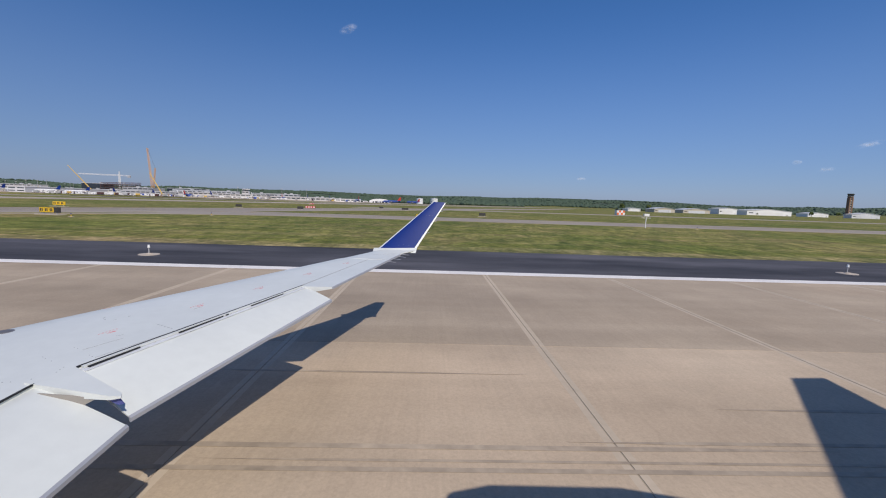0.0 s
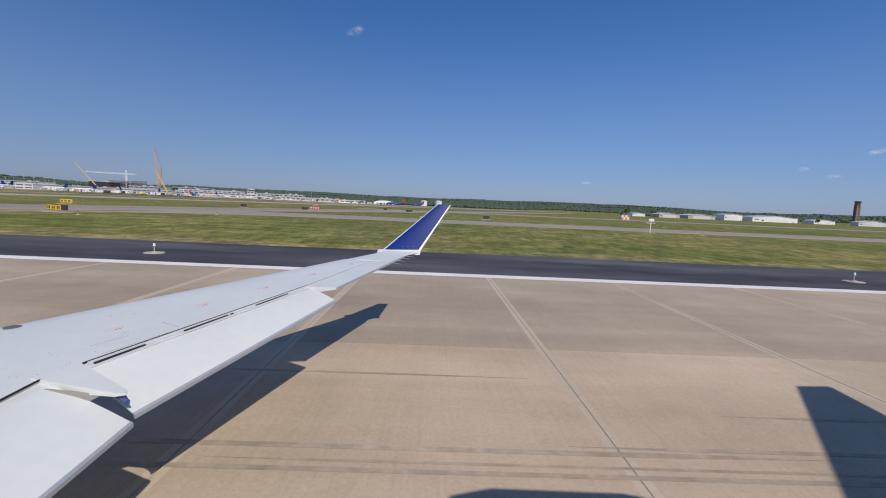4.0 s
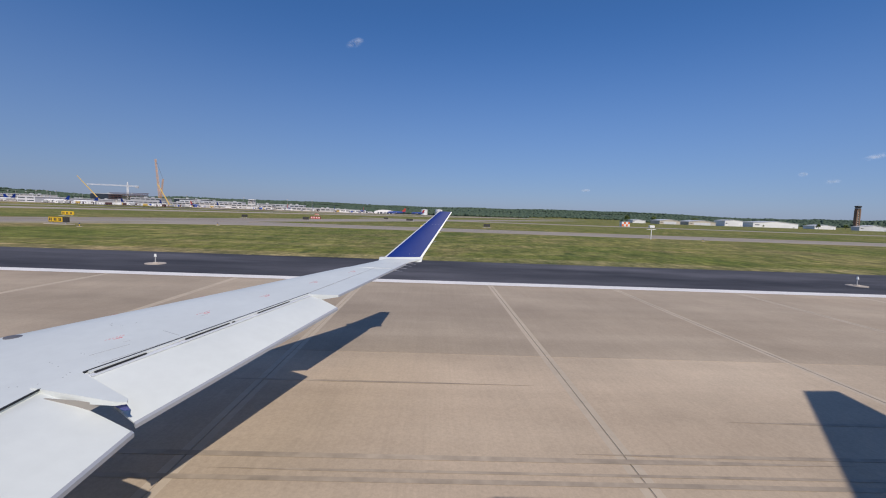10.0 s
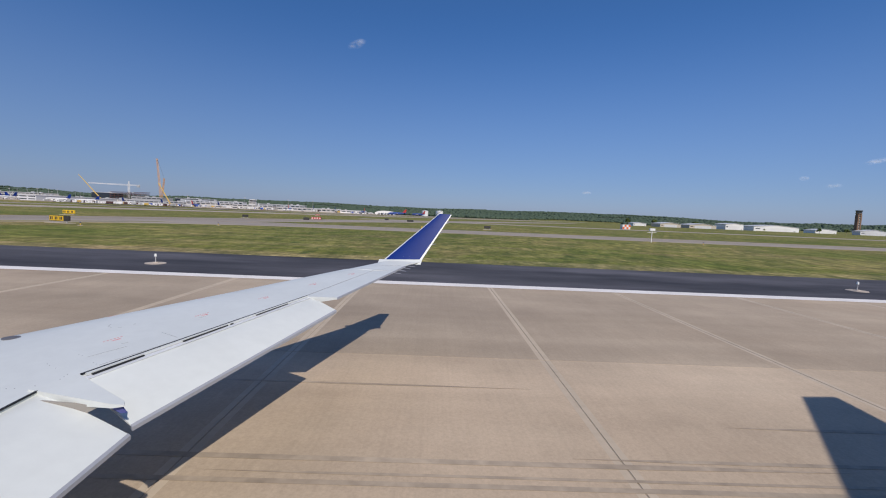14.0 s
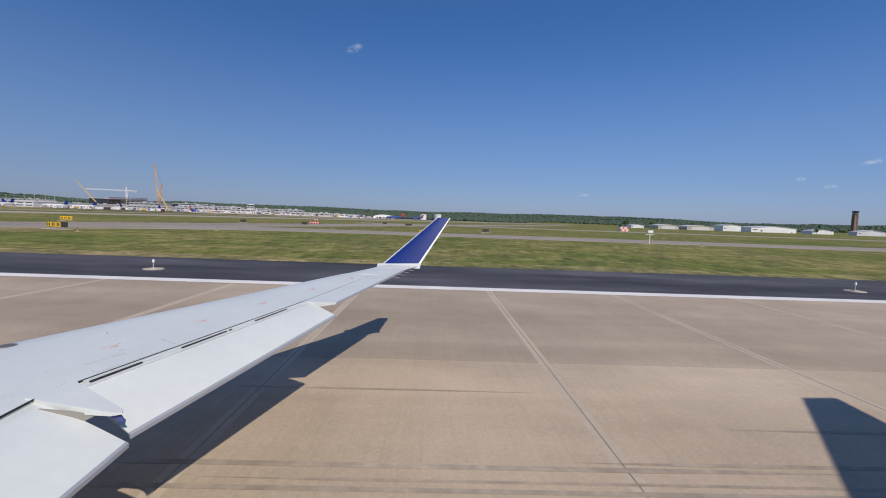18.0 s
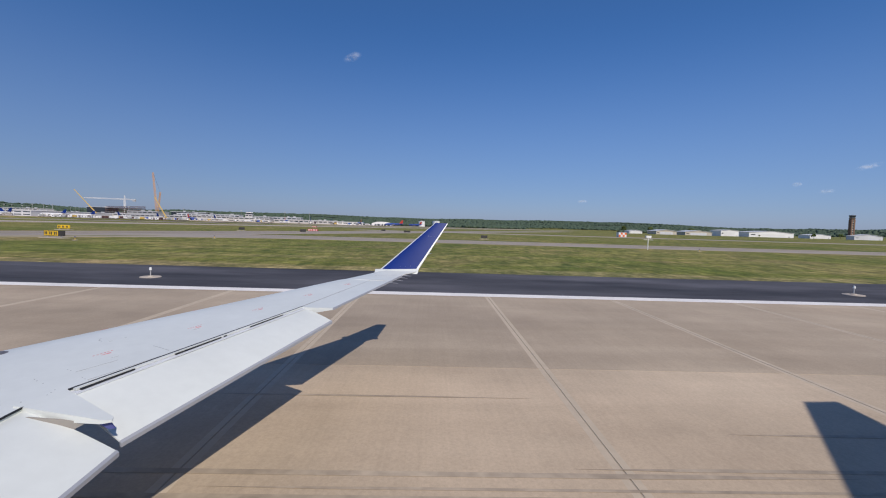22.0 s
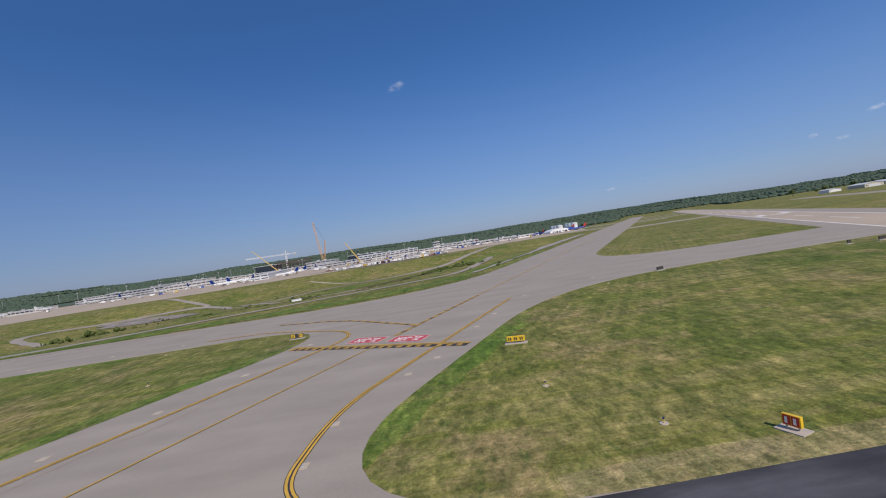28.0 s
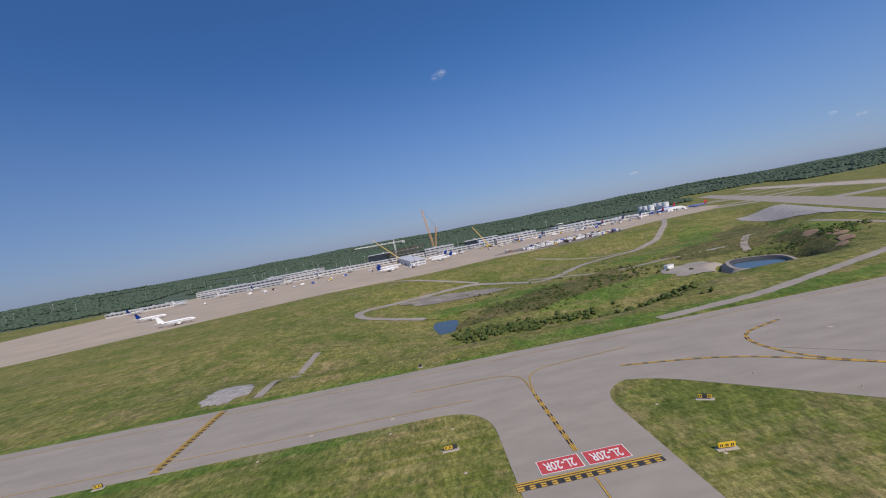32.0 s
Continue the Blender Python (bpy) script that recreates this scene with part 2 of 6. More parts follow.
def thing(name, at=(0, 0, 0), turn=0.0, label="", category="", group="", kind=""):
    ob = new(name)
    ob.matrix_basis = place(at, turn)
    ob.empty_display_size = 0.1
    return tagged(ob, label, category, group, kind)


def place(at, turn=0.0):
    return Matrix.Translation([c * SC for c in at]) @ Matrix.Rotation(radians(turn), 4, "Z")


def box(bm, x0, x1, y0, y1, z0, z1, bevel=0.0):
    v = [bm.verts.new(p) for p in ((x0, y0, z0), (x1, y0, z0), (x1, y1, z0), (x0, y1, z0), (x0, y0, z1), (x1, y0, z1), (x1, y1, z1), (x0, y1, z1))]
    fs = [bm.faces.new([v[i] for i in q]) for q in ((3, 2, 1, 0), (4, 5, 6, 7), (0, 1, 5, 4), (1, 2, 6, 5), (2, 3, 7, 6), (3, 0, 4, 7))]
    if bevel:
        bmesh.ops.bevel(bm, geom=list({e for f in fs for e in f.edges}), offset=bevel, segments=2, affect="EDGES", profile=0.6)
    return bm


def boxed(*a, **k):
    return box(bmesh.new(), *a, **k)


def tube(bm, a, b, r0, r1=None, n=10, caps=True):
    a, b = Vector(a), Vector(b)
    r1 = r0 if r1 is None else r1
    q = (b - a).to_track_quat("Z", "Y")
    rings = []
    for p, r in ((a, r0), (b, r1)):
        rings.append([bm.verts.new(p + q @ Vector((r * math.cos(2 * math.pi * i / n), r * math.sin(2 * math.pi * i / n), 0))) for i in range(n)])
    for i in range(n):
        f = bm.faces.new((rings[0][i], rings[0][(i + 1) % n], rings[1][(i + 1) % n], rings[1][i]))
        f.smooth = n > 6
    if caps:
        bm.faces.new(rings[0][::-1])
        bm.faces.new(rings[1])
    return bm


def tubed(*a, **k):
    return tube(bmesh.new(), *a, **k)


def loft(bm, sections, closed=True, caps=True, smooth=True):
    rings = [[bm.verts.new(p) for p in s] for s in sections]
    n = len(rings[0])
    for r, s in zip(rings, rings[1:]):
        for i in range(n if closed else n - 1):
            f = bm.faces.new((r[i], r[(i + 1) % n], s[(i + 1) % n], s[i]))
            f.smooth = smooth
    if caps and closed:
        bm.faces.new(rings[0][::-1])
        bm.faces.new(rings[-1])
    bmesh.ops.recalc_face_normals(bm, faces=bm.faces)
    return bm


def slab(bm, outline, z0, z1):
    """A flat plate with that outline."""
    a = sum(p[0] * q[1] - q[0] * p[1] for p, q in zip(outline, outline[1:] + outline[:1]))
    if a < 0:
        outline = outline[::-1]
    top = [bm.verts.new((x, y, z1)) for x, y in outline]
    bot = [bm.verts.new((x, y, z0)) for x, y in outline]
    bm.faces.new(top)
    bm.faces.new(bot[::-1])
    n = len(outline)
    for i in range(n):
        bm.faces.new((bot[i], bot[(i + 1) % n], top[(i + 1) % n], top[i]))
    return bm


def rounded(pts, r, steps=8):
    """An outline whose corners are eased by arcs; r: one radius or one for each corner."""
    out = []
    n = len(pts)
    rs = r if isinstance(r, (list, tuple)) else [r] * n
    for i in range(n):
        p, a, b = Vector(pts[i]), Vector(pts[i - 1]), Vector(pts[(i + 1) % n])
        k = min(rs[i], (a - p).length * 0.48, (b - p).length * 0.48)
        u, w = p + (a - p).normalized() * k, p + (b - p).normalized() * k
        if k < 0.01:
            out.append((p.x, p.y))
            continue
        for j in range(steps + 1):
            t = j / steps
            q = u * (1 - t) ** 2 + p * 2 * t * (1 - t) + w * t * t
            out.append((q.x, q.y))
    return out


def curve_pts(pts, r, steps=10):
    """An open line with eased corners."""
    out = [tuple(pts[0])]
    for a, p, b in zip(pts, pts[1:], pts[2:]):
        a, p, b = Vector(a), Vector(p), Vector(b)
        k = min(r, (a - p).length * 0.49, (b - p).length * 0.49)
        u, w = p + (a - p).normalized() * k, p + (b - p).normalized() * k
        for j in range(steps + 1):
            t = j / steps
            q = u * (1 - t) ** 2 + p * 2 * t * (1 - t) + w * t * t
            out.append((q.x, q.y))
    out.append(tuple(pts[-1]))
    return out


def stripe(bm, line, width, z0, z1, shift=0.0, dash=None):
    """A painted band along a line, shifted sideways, dashed as (on, off)."""
    pts = [Vector(p) for p in line]
    rows, run = [], 0.0
    for i, p in enumerate(pts):
        d = (pts[min(i + 1, len(pts) - 1)] - pts[max(i - 1, 0)]).normalized()
        s = Vector((-d.y, d.x))
        if i:
            run += (p - pts[i - 1]).length
        rows.append((p + s * (shift + width / 2), p + s * (shift - width / 2), run))
    if dash:
        fine = []
        for (a, b, r), (c, d, q) in zip(rows, rows[1:]):
            n = max(1, int((q - r) / 0.3))
            fine += [(a.lerp(c, j / n), b.lerp(d, j / n), r + (q - r) * j / n) for j in range(n)]
        rows = fine + [rows[-1]]
    for (a, b, r), (c, d, q) in zip(rows, rows[1:]):
        if dash and (r % (dash[0] + dash[1])) >= dash[0]:
            continue
        v = [bm.verts.new((w.x, w.y, z1)) for w in (a, c, d, b)]
        f = bm.faces.new(v)
        if f.normal.z < 0 or (c - a).cross(b - a) > 0:
            f.normal_flip()
    bmesh.ops.recalc_face_normals(bm, faces=bm.faces)
    for f in bm.faces:
        f.normal_update()
        if f.normal.z < 0:
            f.normal_flip()
    return bm


# ---- more materials ----
M_HANGAR = worn("white_metal_cladding", (0.76, 0.76, 0.74), 0.5, 0.05, 0.05, 0.8)
M_ROOF = worn("pale_metal_roof", (0.58, 0.59, 0.60), 0.45, 0.06, 0.05, 0.8)
M_TAN = worn("tan_cladding", (0.50, 0.45, 0.36), 0.6, 0.05, 0.05, 0.8)
M_GLASS = worn("dark_window_glass", (0.02, 0.03, 0.045), 0.08, 0.1, 0.1, 1, 0, 0.8)
M_BRICK = worn("brown_brick", (0.19, 0.115, 0.075), 0.8, 0.1, 0.1, 1)
M_RUST = worn("rusty_steel_frame", (0.10, 0.05, 0.045), 0.7, 0.15, 0.1, 1)
M_CRANE = worn("orange_crane_paint", (0.52, 0.30, 0.15), 0.5, 0.08)
M_CRANE_Y = worn("yellow_crane_paint", (0.56, 0.38, 0.11), 0.5, 0.08)
M_SIGNY = worn("yellow_sign_face", (0.75, 0.48, 0.03), 0.4, 0.05)
M_SIGNR = worn("red_sign_face", (0.50, 0.045, 0.03), 0.4, 0.06)
M_ORANGE = worn("orange_paint", (0.75, 0.16, 0.05), 0.5, 0.06)
M_GREENROOF = worn("green_metal_cladding", (0.05, 0.25, 0.18), 0.5, 0.05)


# ---- the ground ----
def ease(a, b, v):
    t = min(1.0, max(0.0, (v - a) / (b - a)))
    return t * t * (3 - 2 * t)


U31 = Vector((0.478, 0.878))  # the way of the angled runway and its taxiways


def land(x, y):
    """Height of the open ground: a flat airfield, a graded hollow before the terminal, wooded ridges far off."""
    side = (x + 408) * U31.y - (y - 84) * U31.x  # metres right of the angled taxiway's middle
    front = 420 + 0.36 * (x + 1000)  # the apron's edge
    ahead = (x + 408) * U31.x + (y - 84) * U31.y
    brink = 172 + 34 * ease(-580, -490, x)
    rise = ease(225, 300, ahead)
    hollow = ease(brink, brink + 36, y) * (1 - ease(front - 175, front - 60, y)) * (1 - ease(-105 + 27 * rise, -72 + 38 * rise, side)) * ease(-800, -640, x)
    z = -11 * hollow
    if hollow > 0.01:
        z += hollow * 3.0 * noise.noise(Vector((x * 0.012, y * 0.012, 0)))
        z -= 6.0 * (1 - ease(0.70, 1.05, math.hypot((x + 447) / 29, (y - 264) / 29)))
        z -= 3.0 * (1 - ease(0.6, 1.4, math.hypot((x + 640) / 13, (y - 278) / 24))) * hollow
    r = math.hypot(x, y)
    if r > 1200:
        far = ease(1500, 3400, r)
        z += far * (47 + 26 * noise.noise(Vector((x * 0.0007, y * 0.0007, 3))) + 12 * noise.noise(Vector((x * 0.003, y * 0.003, 7))))
        z += ease(5000, 12000, r) * 30
    return z


def spread(a, b, n, power):
    return [a + (b - a) * ((i / n) ** power) for i in range(1, n + 1)]


gx = [-x for x in spread(860, 13500, 36, 2.6)][::-1] + [-860 + 12 * i for i in range(57)] + spread(-176, 13500, 70, 2.8)
gy = [-y for y in spread(40, 13000, 14, 2.6)][::-1] + [-40 + 40 * i for i in range(5)] + [140 + 10 * i for i in range(48)] + spread(620, 13500, 60, 2.5)
bm = bmesh.new()
rows = [[bm.verts.new((x, y, land(x, y) - 0.06)) for x in gx] for y in gy]
for ra, rb in zip(rows, rows[1:]):
    for i in range(len(gx) - 1):
        bm.faces.new((ra[i], ra[i + 1], rb[i + 1], rb[i])).smooth = True
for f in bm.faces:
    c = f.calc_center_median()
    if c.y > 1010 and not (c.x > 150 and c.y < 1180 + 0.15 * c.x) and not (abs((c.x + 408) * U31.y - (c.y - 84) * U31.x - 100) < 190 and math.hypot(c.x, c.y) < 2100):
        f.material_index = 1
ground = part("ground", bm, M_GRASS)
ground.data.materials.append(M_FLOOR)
tagged(ground, "mown airfield grass with dry straw patches and bare soil", "grass", kind="structure")


# ---- runway ----
RW = 22.86
shoulder = slab(bmesh.new(), [(-2400, -32.6), (1500, -32.6), (1500, 32.6), (-2400, 32.6)], -0.5, 0.0)
tagged(part("runway_shoulder", shoulder, M_SHOULDER), "dark asphalt shoulder along the concrete runway", "shoulder", kind="structure")
runway = thing("runway", label="tan grooved concrete runway of cast slabs with white edge lines", category="runway", kind="structure")
part("joint_filler", slab(bmesh.new(), [(-2300, -RW), (1400, -RW), (1400, RW), (-2300, RW)], -0.4, 0.023), M_CRACK, runway)
LANES = [(-22.86, -11.43), (-11.43, 0), (0, 11.43), (11.43, 22.86)]
PITCH = 6.096


def slab_mesh(y0, y1, x0=0.0, x1=PITCH):
    """One cast slab: chamfered edges, a tooled pale margin along both cross joints."""
    b = bmesh.new()
    g, c, m = 0.006, 0.008, 0.125
    x0, x1, y0, y1 = x0 + g, x1 - g, y0 + g * 0.6, y1 - g * 0.6
    low = [b.verts.new(p) for p in ((x0, y0, 0.014), (x1, y0, 0.014), (x1, y1, 0.014), (x0, y1, 0.014))]
    xs = (x0 + c, x0 + m, x1 - m, x1 - c)
    a = [b.verts.new((x, y0 + c, 0.03)) for x in xs]
    d = [b.verts.new((x, y1 - c, 0.03)) for x in xs]
    for i in range(3):
        b.faces.new((a[i], a[i + 1], d[i + 1], d[i])).material_index = 0 if i == 1 else 1
    b.faces.new((low[0], low[1], a[3], a[2], a[1], a[0]))
    b.faces.new((low[2], low[3], d[0], d[1], d[2], d[3]))
    b.faces.new((low[1], low[2], d[3], a[3])).material_index = 1
    b.faces.new((low[3], low[0], a[0], d[0])).material_index = 1
    return b


# ---- taxiways ----
def paved(name, outline, top, mat, label, category="taxiway"):
    return tagged(part(name, slab(bmesh.new(), outline, top - 0.4, top), mat), label, category, kind="structure")


def along(p, q, w, ends=0.0):
    """The outline of a straight band of width w from p to q."""
    p, q = Vector(p), Vector(q)
    d = (q - p).normalized()
    s = Vector((-d.y, d.x)) * w / 2
    return [tuple(v) for v in (p - s, q - s, q + s, p + s)]


def at31(side, ahead):
    """A point so many metres right of the angled taxiway's middle and ahead along it from the hold line."""
    p = Vector((-408, 84)) + U31 * ahead + Vector((U31.y, -U31.x)) * side
    return (p.x, p.y)


GREY_TAXI = "grey asphalt taxiway with yellow centre lines"
paved("taxiway", along((-1500, 135), (-384, 135), 38), 0.004, M_TAXI, GREY_TAXI)
paved("taxiway", [at31(-20, -90), at31(20, -90), at31(20, 1700), at31(-20, 1700)], 0.010, M_TAXI, GREY_TAXI)
# eased corners where the taxiways meet
def corner(p, a, b, top, r):
    """The pavement that fills the corner p between the edges that run to a and b."""
    p, a, b = Vector(p), Vector(a), Vector(b)
    u, w = p + (a - p).normalized() * r, p + (b - p).normalized() * r
    pts = [tuple(p)] + [tuple(u * (1 - t) ** 2 + p * 2 * t * (1 - t) + w * t * t) for t in [i / 12 for i in range(13)]]
    paved("taxiway_fillet", pts, top, M_TAXI, "grey asphalt taxiway corner")


corner((-413.2, 32.6), at31(20, 60), (-250, 32.6), 0.032, 28)
corner((-458.7, 32.6), (-560, 32.6), at31(-20, 30), 0.034, 9)
corner((-413.4, 116), (-520, 116), at31(-20, -60), 0.016, 34)
corner(at31(20, 56.4), at31(20, -20), (-250, 124), 0.018, 44)
corner((-339.5, 168), at31(20, 300), (-200, 168), 0.020, 60)
corner(at31(-20, 68.8), at31(-20, 300), (-600, 154), 0.022, 54)
paved("taxiway", [(-390, 124), (-262, 124), (-236, 168), (-350, 168)], 0.013, M_TAXI, GREY_TAXI)
paved("taxiway", along((-498.5, 28), (-597, 131), 25), 0.007, M_TAXI, GREY_TAXI)
corner((-565, 116), (-527, 76), (-430, 116), 0.024, 54)
paved("taxiway", along((-624, 28), (-624, 130), 26), 0.011, M_TAXI, GREY_TAXI)
corner((-637, 116), (-637, 60), (-700, 116), 0.026, 14)
corner((-611, 116), (-611, 60), (-560, 116), 0.028, 14)
corner((-600, 116), (-566, 80.4), (-640, 116), 0.030, 11)
paved("taxiway", along((-118, 28), (186, 655), 25), 0.008, M_TAXI, GREY_TAXI)
paved("taxiway", along((-84, 97), (1500, 97), 19), 0.005, M_TAXI, GREY_TAXI)
corner((-71, 88), (-114, 0), (40, 88), 0.019, 34)
for k, (x, w) in enumerate(((540, 60), (-431, 30), (-501, 30), (-624, 26))):
    paved("taxiway_mouth", rounded([(x - w, 32.4), (x - w * 0.35, 44), (x + w * 0.35, 44), (x + w, 32.4), (x + w, 23.0), (x - w, 23.0)], 8), 0.0215 + 0.0012 * k, M_TAXI, "grey asphalt mouth where a taxiway meets the runway")
paved("taxiway_mouth", [(-133.5, 23.0), (-127.6, 34.2), (-119, 52), (-97, 52), (-103.0, 36.5), (-99.0, 33.2), (-90, 32.4), (-86, 23.0)], 0.0275, M_TAXI, "grey asphalt mouth where a taxiway meets the runway")
paved("taxiway", along((540, 40), (640, 98), 30), 0.012, M_TAXI, GREY_TAXI)
paved("taxiway", along((-60, 230), (700, 230), 22), 0.006, M_TAXI, GREY_TAXI)
paved("taxiway", along((-250, 790), (0, 690), 26), 0.014, M_TAXI, GREY_TAXI)
paved("taxiway", along((-120, 1000), (170, 890), 24), 0.0155, M_TAXI, GREY_TAXI)
for k, (a, b, w) in enumerate((((0, 470), (137, 520), 34), ((0, 800), (137, 840), 34), ((0, 1150), (137, 1190), 34), ((-20, 640), (-150, 700), 30), ((-20, 900), (-220, 960), 36))):
    paved("taxiway", along(at31(*a), at31(*b), w), 0.0112 + 0.0007 * k, M_TAXI, GREY_TAXI)
# the angled runway
paved("runway_shoulder", [at31(105, 0), at31(168, 37), at31(160, 52), at31(154, 70), at31(151, 95), at31(151, 1900), at31(105, 1900)], 0.009, M_TAXI, "grey asphalt shoulder of the angled runway", "shoulder")
paved("cross_runway", [at31(112.5, 4), at31(137.6, 18), at31(137.6, 1900), at31(112.5, 1900)], 0.017, M_APRON, "tan concrete runway at an angle across the grass", "runway")


# ---- aircraft ----
def wing_z(y):
    return 1.47 + 0.066 * y


def le(y):
    return -4.90 + 0.635 * (y - 6.13)


def te(y):
    if y < 4.9:
        return -3.34
    if y < 8.25:
        return -3.34 + 0.372 * (y - 4.9)
    return -1.56 + 0.295 * (y - 8.25)


jet = thing("regional_jet", (SEAT[0], 0, 0), label="white regional jet with dark blue winglet standing on the runway", category="airplane")
TOP = [(0.0, -0.11), (0.012, -0.065), (0.04, -0.028), (0.10, -0.006), (0.25, 0.012), (0.5, 0.012), (0.75, 0.005), (1.0, 0.0)]
LOW = [(1.0, -0.035), (0.7, -0.14), (0.4, -0.26), (0.15, -0.27), (0.04, -0.20)]


def section(y, thick=1.0, back=None):
    a, b = le(y), te(y) if back is None else back
    z = wing_z(y)
    return [(a + (b - a) * f, y, z + h) for f, h in TOP] + [(a + (b - a) * f, y, z + h * thick) for f, h in LOW]


ys = [0.6, 1.4, 2.2, 3.0, 4.0, 4.899, 4.901, 5.6, 6.4, 7.2, 8.0, 8.249]
part("wing", loft(bmesh.new(), [section(y, 1.15 - y * 0.05) for y in ys]), M_SKIN, jet, "white painted wing with panel lines and small red stencils")
ys = [8.251, 8.9, 9.6, 10.2, 10.649]
tips = [section(y, 0.9 - y * 0.04, -2.094 + 0.33 * (y - 8.25)) for y in ys]
tips += [section(y, 0.9 - y * 0.04) for y in (10.651, 11.1, 11.5)]
tips.append([(x + 0.10 if i < 4 or i > 11 else x + 0.12, 11.78, z + 0.035) for i, (x, y, z) in enumerate(section(11.72, 0.4, -0.42))])
part("wing_tip", loft(bmesh.new(), tips), M_SKIN, jet)
rows = []
for y in (8.262, 9.0, 9.8, 10.64):
    a, b, z = -2.094 + 0.33 * (y - 8.25) + 0.012, te(y), wing_z(y)
    rows.append([(a, y, z), (b, y, z), (b, y, z - 0.03), ((a + b) / 2, y, z - 0.08), (a, y, z - 0.10)])
aileron = part("aileron", loft(bmesh.new(), rows, smooth=False), M_SKIN, jet, "white aileron at the wing's rear edge")
part("trailing_edge", loft(bmesh.new(), [[(te(y), y, wing_z(y) + 0.004), (te(y) + 0.02, y, wing_z(y)), (te(y) + 0.02, y, wing_z(y) - 0.03), (te(y), y, wing_z(y) - 0.03)] for y in (8.262, 11.3)], smooth=False), M_EDGE, aileron, "bare grey metal trailing edge")


# winglet: a swept, leaning blade between a root and a tip profile
def blade(root_le, root_te, tip_le, tip_te, f0, f1, s0, s1, thick, grow=0.0):
    """The stretch f0..f1 of the chord and s0..s1 of the height of a thin tapered blade."""
    def at(f, s):
        a = Vector(root_le).lerp(Vector(tip_le), s)
        b = Vector(root_te).lerp(Vector(tip_te), s)
        return a.lerp(b, f)
    rows = []
    for j in range(7):
        s = s0 + (s1 - s0) * j / 6
        ring = []
        fr = [f0 + (f1 - f0) * i / 8 for i in range(9)]
        for sign in (-1, 1):
            for f in (fr if sign < 0 else fr[::-1]):
                t = (thick * (1 - 0.55 * s)) * (math.sqrt(max(f, 0.0)) * (1.02 - f) * 2.2 + 0.04) + grow
                p = at(f, s)
                ring.append((p.x, p.y + sign * t * 0.5, p.z))
        rows.append(ring)
    return loft(bmesh.new(), rows)


WR_LE, WR_TE, WT_LE, WT_TE = (-1.28, 11.80, 2.24), (-0.31, 11.82, 2.27), (0.105, 12.38, 3.475), (0.435, 12.40, 3.468)
winglet = part("winglet", blade(WR_LE, WR_TE, WT_LE, WT_TE, 0.035, 0.945, 0.035, 1.0, 0.10), M_BLUE, jet, "dark blue winglet with white edges")
part("leading_edge_strip", blade(WR_LE, WR_TE, WT_LE, WT_TE, -0.0, 0.045, 0.03, 1.0, 0.10, 0.004), M_SKIN_GREY, winglet)
part("trailing_edge_strip", blade(WR_LE, WR_TE, WT_LE, WT_TE, 0.935, 1.0, 0.02, 0.995, 0.10, 0.006), M_SKIN, winglet)
part("winglet_root_fairing", blade((-1.34, 11.72, 2.215), (-0.30, 11.74, 2.215), (-1.33, 11.83, 2.300), (-0.27, 11.84, 2.330), 0.0, 1.0, 0.0, 1.0, 0.20, 0.02), M_SKIN, winglet)
for s in (0.35, 0.60, 0.80):
    p = Vector(WR_TE).lerp(Vector(WT_TE), s)
    part("static_wick", tubed(p, p + Vector((0.10, 0, 0.03)), 0.008, 0.003, 6), M_EDGE, winglet, "thin static discharger")
for s in (0.11, 0.72):
    for j in range(3):
        f = 0.45 + 0.14 * j
        p = (Vector(WR_LE).lerp(Vector(WT_LE), s)).lerp(Vector(WR_TE).lerp(Vector(WT_TE), s), f)
        part("rivet", boxed(p.x - 0.003, p.x + 0.003, p.y - 0.046, p.y - 0.03, p.z - 0.003, p.z + 0.003), M_SKIN_GREY, winglet)


def flap(name, tin, tout, bout, bin_, thick, label):
    """A lowered flap from its four upper corners: inner and outer nose, outer and inner tail."""
    rows = []
    for s in [i / 6 for i in range(7)]:
        a, b = Vector(tin).lerp(Vector(tout), s), Vector(bin_).lerp(Vector(bout), s)
        t = thick * (1 - 0.25 * s) * (0.3 + 0.7 * min(1.0, 4 * s))
        nose = min(1.0, 0.05 + 3 * s)
        up = [(-0.22, -0.75, 0), (-0.10, -0.35, 0), (0.0, -0.08, 0.0), (0.10, 0.0, 0.0), (0.4, 0.10, 0), (0.75, 0.06, 0), (1.0, 0.0, 0)]
        dn = [(1.0, -0.16, 0), (0.6, -0.75, 0), (0.2, -1.0, 0), (-0.10, -1.05, 0)]
        rows.append([tuple(a.lerp(b, f * nose if f < 0 else f) + Vector((0, 0, h * t * (nose if f < 0.3 else 1)))) for f, h, _ in up + dn])
    ob = part(name, loft(bmesh.new(), rows), M_SKIN, jet, label)
    a, b = Vector(bin_), Vector(bout)
    d = (a - Vector(tin)).normalized() * 0.022
    e = loft(bmesh.new(), [[tuple(p + Vector((0, 0, 0.006))), tuple(p + d + Vector((0, 0, -0.004))), tuple(p + d + Vector((0, 0, -0.04))), tuple(p + Vector((0, 0, -0.03)))] for p in (a, b)])
    part("trailing_edge", e, M_EDGE, ob, "bare grey metal trailing edge")
    return ob


